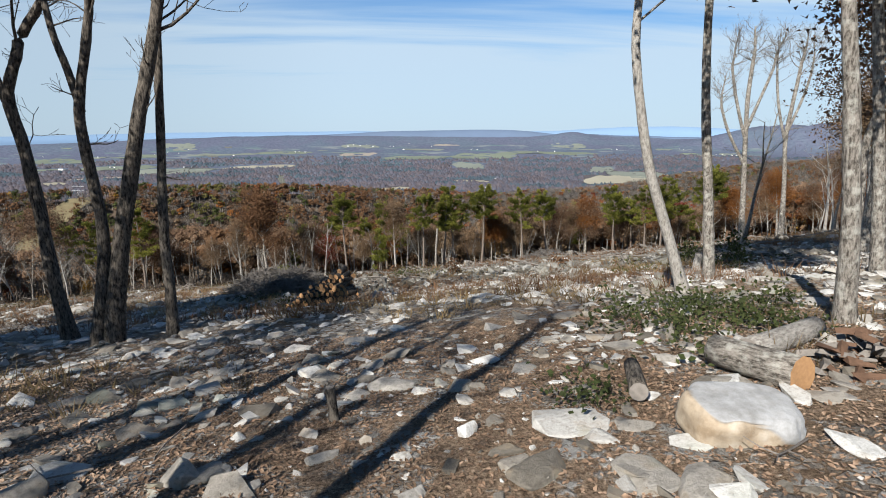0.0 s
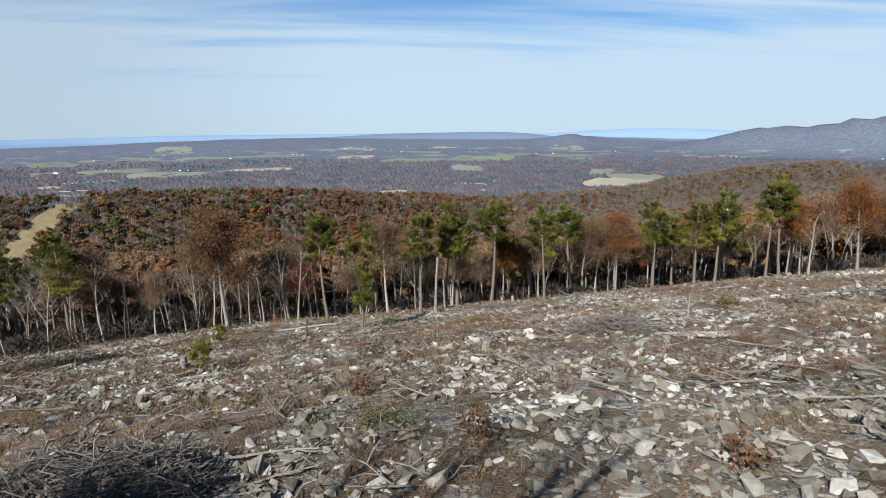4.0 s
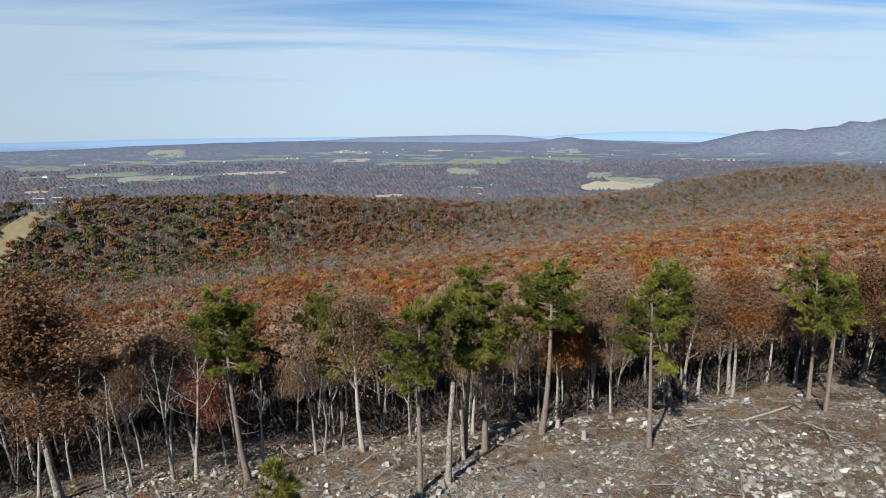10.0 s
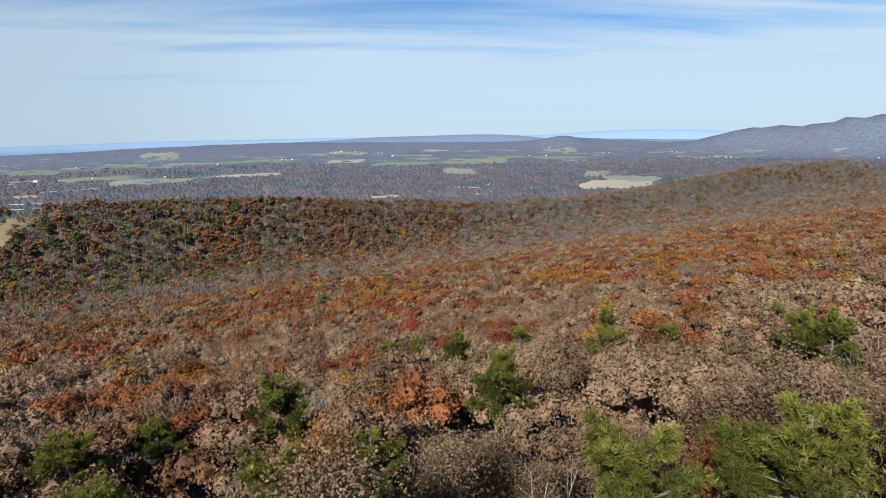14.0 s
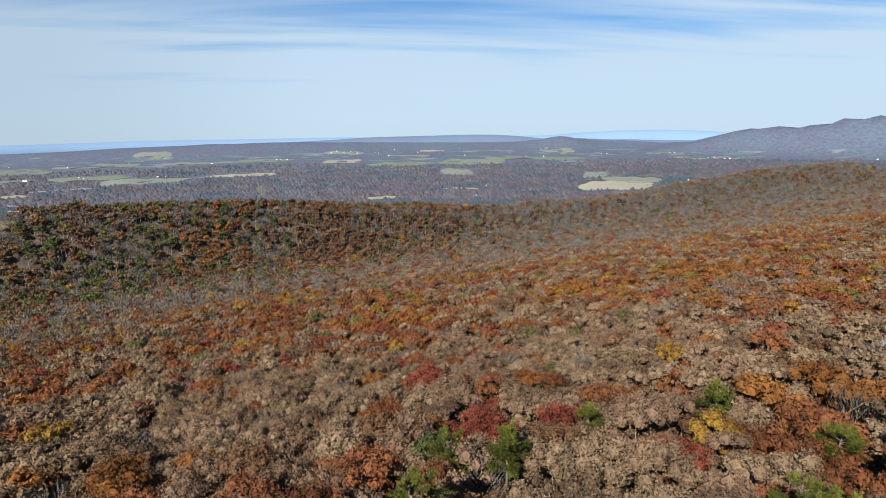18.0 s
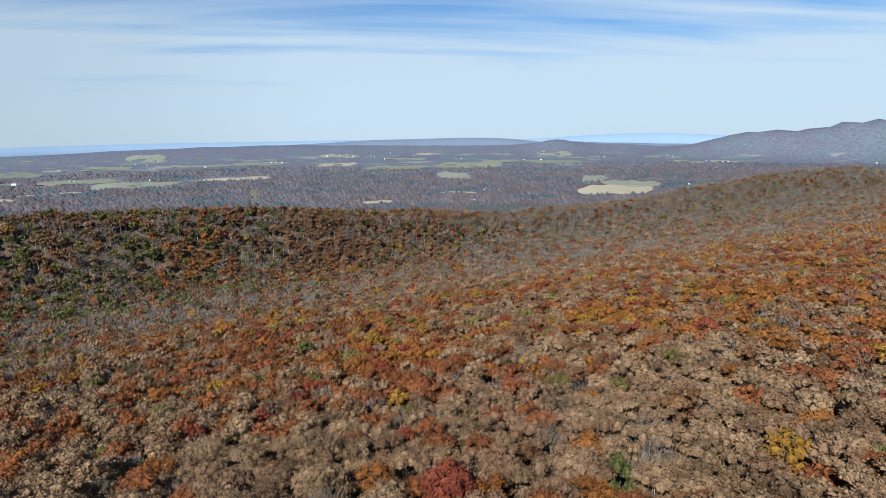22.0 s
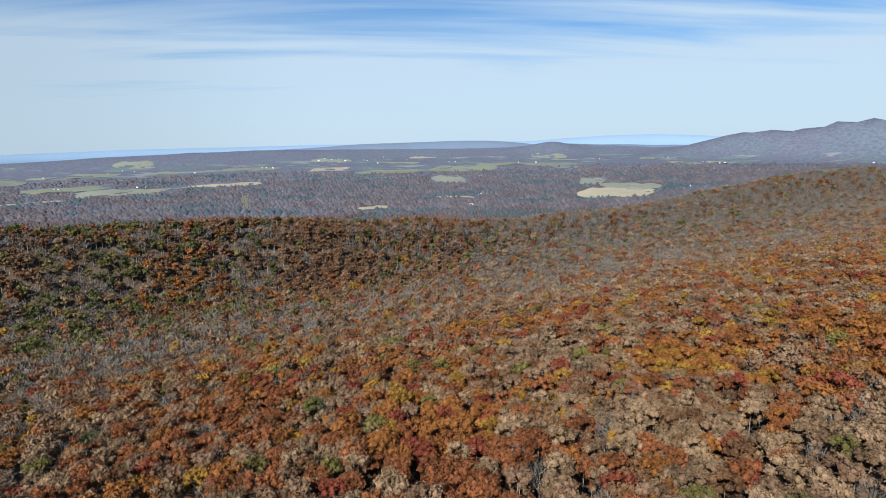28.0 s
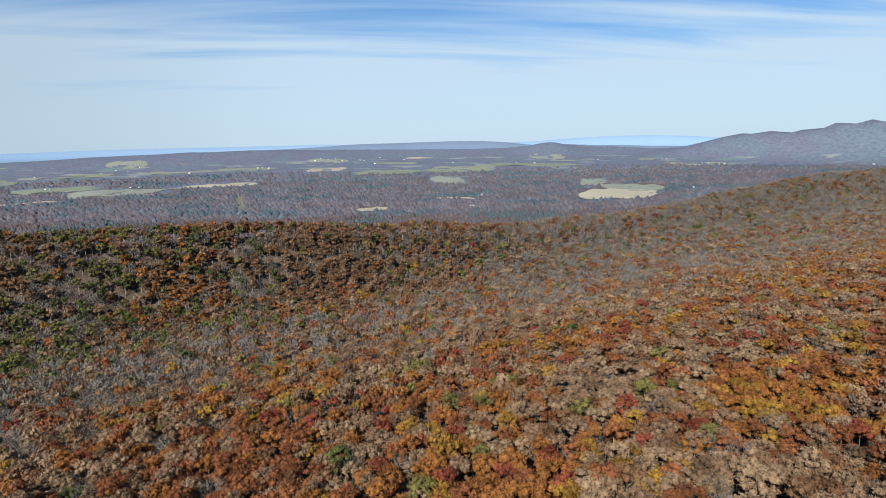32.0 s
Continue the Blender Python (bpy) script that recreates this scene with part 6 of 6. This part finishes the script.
# young pine, saplings and shrubs in the clearing
def young_pine(seed, x, y, h, label):
    r2 = np.random.default_rng(seed)
    root = tagged(new("young_pine"), label, "pine tree")
    root.location = (x, y, land1(x, y))
    trunk = wander(r2, (0, 0, -0.2), (0, 0, 1), h, 8, 0.03)
    part("trunk", mesh_from("trunk", *join([tube(trunk, 0.018 * h, 0.02, 6)]), [BARK_PINE], None, True), BARK_PINE, root)
    C, W, T = [], [], []
    for k in range(int(5 * h)):
        t = r2.uniform(0.28 if h > 4 else 0.08, 1.0)
        a = trunk[min(int(t * 8), 8)]
        az = r2.uniform(0, 6.28)
        way = np.array([math.cos(az), math.sin(az), 0.35])
        L = (0.16 + 0.11 * h) * (1.25 - t) * r2.uniform(0.7, 1.3) + 0.25
        T.append(tube(wander(r2, a, way / np.linalg.norm(way), L, 3, 0.1), 0.02, 0.008, 3))
        for _ in range(9):
            C.append(a + way * L * r2.uniform(0.3, 1.0) + r2.normal(0, 0.14, 3)), W.append(way * 0.6 + (0, 0, 0.5))
    part("framework", mesh_from("framework", *join(T), [BARK_PINE], None, True), BARK_PINE, root)
    part("crown", needle_tufts(r2, np.array(C), np.array(W), 0.3), LEAF["pine"], root, "yellow-green needles")


young_pine(3, -8.9, 74.8, 8.2, "thin young pine standing alone in the clearing")
young_pine(4, -15.4, 51.0, 1.9, "small bushy pine sapling among stones")
young_pine(5, -22.6, 71.4, 2.0, "small pine sapling on the slope")


def shrub(seed, x, y, h, hue, count, label):
    r2 = np.random.default_rng(seed)
    root = tagged(new("shrub"), label, "shrub", "shrubs in the clearing")
    root.location = (x, y, land1(x, y))
    S, tips = [], []
    for _ in range(7):
        p = wander(r2, (0, 0, -0.1), (r2.normal(0, 0.35), r2.normal(0, 0.35), 1), h * r2.uniform(0.7, 1.0), 4, 0.14)
        S.append(tube(p, 0.014, 0.005, 3)), tips.extend(p[2:])
    part("stem", mesh_from("stem", *join(S), [BARK_GREY], None, True), BARK_GREY, root)
    tips = np.array(tips)
    c = tips[r2.integers(0, len(tips), count)] + r2.normal(0, 0.2, (count, 3))
    part("crown", leaf_quads(c, r2.normal(0, 1, (count, 3)), 0.085, r2), LEAF[hue], root)


for args in ((1, -20.3, 81.1, 1.8, "orange", 150, "small shrub with orange leaves"), (2, -21.2, 85.7, 1.7, "orange", 120, "small shrub with orange leaves"), (3, -55.5, 75.5, 2.6, "gold", 900, "yellow-orange shrub at the forest edge"),
             (4, -5.5, 72, 1.8, "olive", 160, "shrub with sparse yellowish leaves"), (5, 20.5, 58.2, 1.1, "rust", 200, "low shrub with rusty leaves"), (6, 11.8, 26.5, 1.3, "bush", 220, "dark green shrub in the shade"), (7, 13.5, 25, 1.5, "bush", 240, "dark green shrub in the shade"),
             (8, -20, 72.5, 2.6, "gold", 25, "thin sapling with few yellow leaves"), (9, 23, 62, 0.9, "olive", 120, "low shrub with yellowish leaves"), (10, 6.5, 30, 0.9, "rust", 140, "low shrub with rusty dead leaves"), (11, 0.5, 33, 1.0, "rust", 160, "low shrub with rusty dead leaves"), (12, -4, 40, 1.0, "rust", 160, "low shrub with rusty dead leaves")):
    shrub(*args)


# ---------------------------------------------------------------- tall trees round the start
def standing(seed, y, stems, r0, bark, label, top=6.5, reach=2.6, count=8, leaves=0, leaf_from=0.0, low_twigs=0, leaf_size=0.06):
    """A tree whose stems follow given bends; each goes on upwards and carries thin branches."""
    r2 = np.random.default_rng(seed)
    root = tagged(new("tall_tree"), label, "tree", "tall trees in the clearing")
    x0 = stems[0][0][0]
    z0 = land1(x0, y)
    root.location = (x0, y, z0)
    trunks, twigs, ends = [], [], []
    for k, s in enumerate(stems):
        p = [np.array((x - x0, r2.normal(0, 0.05), z - z0)) for x, z in s]
        if k == 0:
            p[0][2] = -0.25
        way = p[-1] - p[-2]
        way = way / np.linalg.norm(way) * 0.35 + (0, 0, 0.75)
        rest = wander(r2, p[-1], way / np.linalg.norm(way), top, 6, 0.09, 0.05)
        p = np.array(p + list(rest[1:]))
        # soften the bends
        t = np.linspace(0, len(p) - 1, len(p) * 3)
        q = np.stack([np.interp(t, range(len(p)), p[:, j]) for j in range(3)], 1)
        for _ in range(2):
            q[1:-1] = (q[:-2] + 2 * q[1:-1] + q[2:]) / 4
        r = r0 if k == 0 else r0 * 0.6
        v, f = tube(q, r, r * 0.22, 11, r * 0.55 if k == 0 else 0)
        v += r2.normal(0, r * 0.045, v.shape)
        trunks.append((v, f))
        b, e = limbs_from(r2, q, lambda t: r * (1 - 0.75 * t), count, 0.38, reach, 2, 0.75, 0.32)
        twigs += b
        ends.append(e)
        if low_twigs:
            twigs += limbs_from(r2, q[int(len(q) * 0.22):int(len(q) * 0.6)], lambda t: 0.05, low_twigs, 0.0, 1.1, 2, 0.35, 0.4)[0]
    part("trunk", mesh_from("trunk", *join(trunks), [bark], None, True), bark, root)
    part("framework" if leaves else "bare_crown", mesh_from("bare_crown", *join(twigs), [bark], None, True), bark, root)
    if leaves:
        ends = np.concatenate(ends)
        ends = ends[ends[:, 2] + z0 > leaf_from]
        c = ends[r2.integers(0, len(ends), leaves)] + r2.normal(0, 0.5, (leaves, 3))
        c = c[c[:, 2] + z0 > leaf_from]
        d = r2.normal(0, 1, c.shape) + (0, 0, 0.5)
        part("crown", leaf_tris(c, d, d, leaf_size, r2), LEAF["brown"], root, "dry brown oak leaves")
    return root


standing(101, 15.2, [[(-10.69, -5.81), (-10.92, -4.12), (-11.07, -2.51), (-11.25, -0.21), (-11.54, 0.96), (-11.05, 1.95), (-11.0, 2.44), (-10.18, 3.32)], [(-11.5, 0.8), (-11.83, 1.68), (-11.83, 3.33)]], 0.19, BARK_DARK, "dark furrowed oak leaning beside stony ground", 5, low_twigs=5)
standing(102, 14.0, [[(-9.25, -5.43), (-8.68, -2.76), (-8.77, -1.31), (-8.86, 0.07), (-8.86, 0.61), (-8.48, 2.17), (-8.27, 3.05)], [(-8.86, 0.5), (-9.02, 1.53), (-9.22, 2.3), (-9.37, 3.06)]], 0.16, BARK_DARK, "dark forked oak sharing a root with its neighbour", 5, low_twigs=4)
standing(103, 14.1, [[(-8.91, -5.48), (-8.3, -2.78), (-7.68, -0.34), (-7.39, 0.61), (-7.11, 1.66), (-6.64, 3.06)]], 0.21, BARK_DARK, "thick dark furrowed oak trunk leaning outward", 6, low_twigs=6)
standing(104, 14.6, [[(-7.51, -5.43), (-7.43, -3.98), (-7.45, -2.73), (-7.25, -0.22), (-7.11, 1.72), (-6.97, 3.17)]], 0.14, BARK_DARK, "slim dark oak standing straight", 6, low_twigs=4)
standing(105, 14.0, [[(6.33, -4.19), (5.77, -2.68), (5.14, -0.96), (4.84, 0.41), (4.57, 1.85), (4.62, 2.98)]], 0.145, BARK_PALE, "pale grey bowed tree leaning over the clearing", 7, 3.0, 10, 3600, 4.2, 0, 0.08)
standing(106, 16.6, [[(8.21, -4.46), (7.96, -2.33), (7.59, 0.47), (7.37, 3.53)]], 0.15, BARK_GREY, "straight grey tree with a lichened trunk", 9, 3.4, 12, 9000, 4.4, 0, 0.13)
standing(107, 9.6, [[(7.27, -3.53), (7.05, -1.66), (6.84, 0.26), (6.6, 2.03)]], 0.155, BARK_GREY, "thick grey oak beside split firewood", 7, 3.4, 10, 8000, 3.4, 0, 0.11)
standing(108, 14.5, [[(11.78, -4.05), (11.25, -1.03), (10.66, 3.06)]], 0.15, BARK_GREY, "grey oak in shade", 9, 3.4, 12, 9000, 3.4, 0, 0.13)
standing(109, 41.0, [[(22.3, -8.5), (22.1, -4.5), (21.8, -0.8), (21.6, 2.4), (21.8, 4.6)], [(21.8, -0.9), (20.9, 1.8), (20.4, 4.0)], [(21.75, -0.2), (22.6, 2.2), (23.3, 4.2)], [(21.95, -2.6), (20.6, -0.4), (19.9, 1.4)]], 0.19, BARK_GREY, "tall pale leafless tree with upswept branches", 2.4, 1.7, 17, low_twigs=7)
standing(110, 41.6, [[(25.6, -8.4), (25.4, -4.0), (25.0, -0.6), (25.3, 2.0), (25.5, 4.2)], [(25.0, -0.8), (24.2, 1.6), (23.9, 3.8)], [(25.1, -0.2), (26.0, 2.2), (26.4, 4.0)]], 0.17, BARK_GREY, "tall pale leafless tree with upswept branches", 2.4, 1.7, 16, low_twigs=6)
# trees behind the start, whose shadows cross the foreground
for k, (x, y, lx) in enumerate(((-7.9, -3.2, 0.3), (-5.25, -1.9, 0.2), (-12.5, 1.5, -0.2), (-14, 7, 0.1), (-9.5, -8, 0.2), (3.5, -5, 0.1), (-10.4, -1.6, 0.1), (-13.2, -3.4, 0.2), (-7.4, 0.8, 0.1), (-17.3, 11.6, -0.2), (-20.5, 11.5, 0.1))):
    z = land1(x, y)
    standing(120 + k, y, [[(x, z), (x + lx, z + 3), (x + lx * 1.6, z + 6)]], 0.2, BARK_DARK, "dark oak with some dry leaves at the top of the clearing", 6, 3.2, 11, (100, 150, 3200, 3600, 200, 0, 500, 1500, 300, 7500, 500)[k], z + 4.5, 0, 0.12)
for k, (x, y, n) in enumerate(((16.0, 21.5, 3600), (18.8, 24.5, 3600), (14.0, 12.0, 5000), (12.5, 6.5, 4200), (17.5, 15.5, 5000), (22, 22.5, 3200))):
    z = land1(x, y)
    standing(140 + k, y, [[(x, z), (x + 0.2, z + 2.5), (x - 0.1, z + 4.5)]], 0.17, BARK_GREY, "grey oak with dry brown leaves", 6.5, 3.0, 10, n, z + 4.0, 0, 0.1)
for kind, x, y, h in (("tan", 26, 34, 11.5), ("bare", 24, 29, 12), ("bare", 30, 38, 12), ("brown", 33, 44, 11),
                      ("bare", 34, 49, 10), ("tan", 38, 52, 10), ("bare", 41, 58, 10), ("brown", 44, 62, 10), ("bare", 47, 68, 10), ("oak_russet", 29, 28, 11), ("brown", -17.5, 8, 11.5), ("oak_russet", -20.5, 6, 11.5), ("brown", -16, 3, 11), ("oak_russet", -22, 11, 11), ("brown", -18.5, 12.5, 10.5), ("bare", 52, 76, 10), ("orange", 56, 80, 10), ("pine", 38, 46, 11), ("bare", 18, 33, 9), ("brown", -38, 52, 9), ("bare", -42, 60, 9)):
    plant(kind, x, y, h, rg)


# undergrowth inside the edge of the wood, its colour darkened for the shade there
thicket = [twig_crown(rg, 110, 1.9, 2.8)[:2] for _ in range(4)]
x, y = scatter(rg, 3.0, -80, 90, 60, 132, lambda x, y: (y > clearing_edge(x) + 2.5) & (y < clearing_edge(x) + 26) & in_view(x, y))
strew("undergrowth", "leafless undergrowth among the tree trunks, shade in its colour", "undergrowth", thicket, x, y, rg.uniform(0.7, 1.3, len(x)), UNDERWOOD, 0.2, 0.05, 0.9)
x, y = scatter(rg, 6.0, -80, 90, 60, 126, lambda x, y: (y > clearing_edge(x) + 8) & (y < clearing_edge(x) + 22) & in_view(x, y))
brown_bush = [(v, tri(f)) for v, f in (leaf_quads(rg.normal(0, 1, (150, 3)) * (0.8, 0.8, 0.7) + (0, 0, 1.1), rg.normal(0, 1, (150, 3)), 0.08, rg) for _ in range(3))]
strew("brown_understory", "low brown-leaved saplings under the trees", "undergrowth", brown_bush, x, y, rg.uniform(0.8, 1.6, len(x)), LEAF["brown"], 0.2, 0.05)
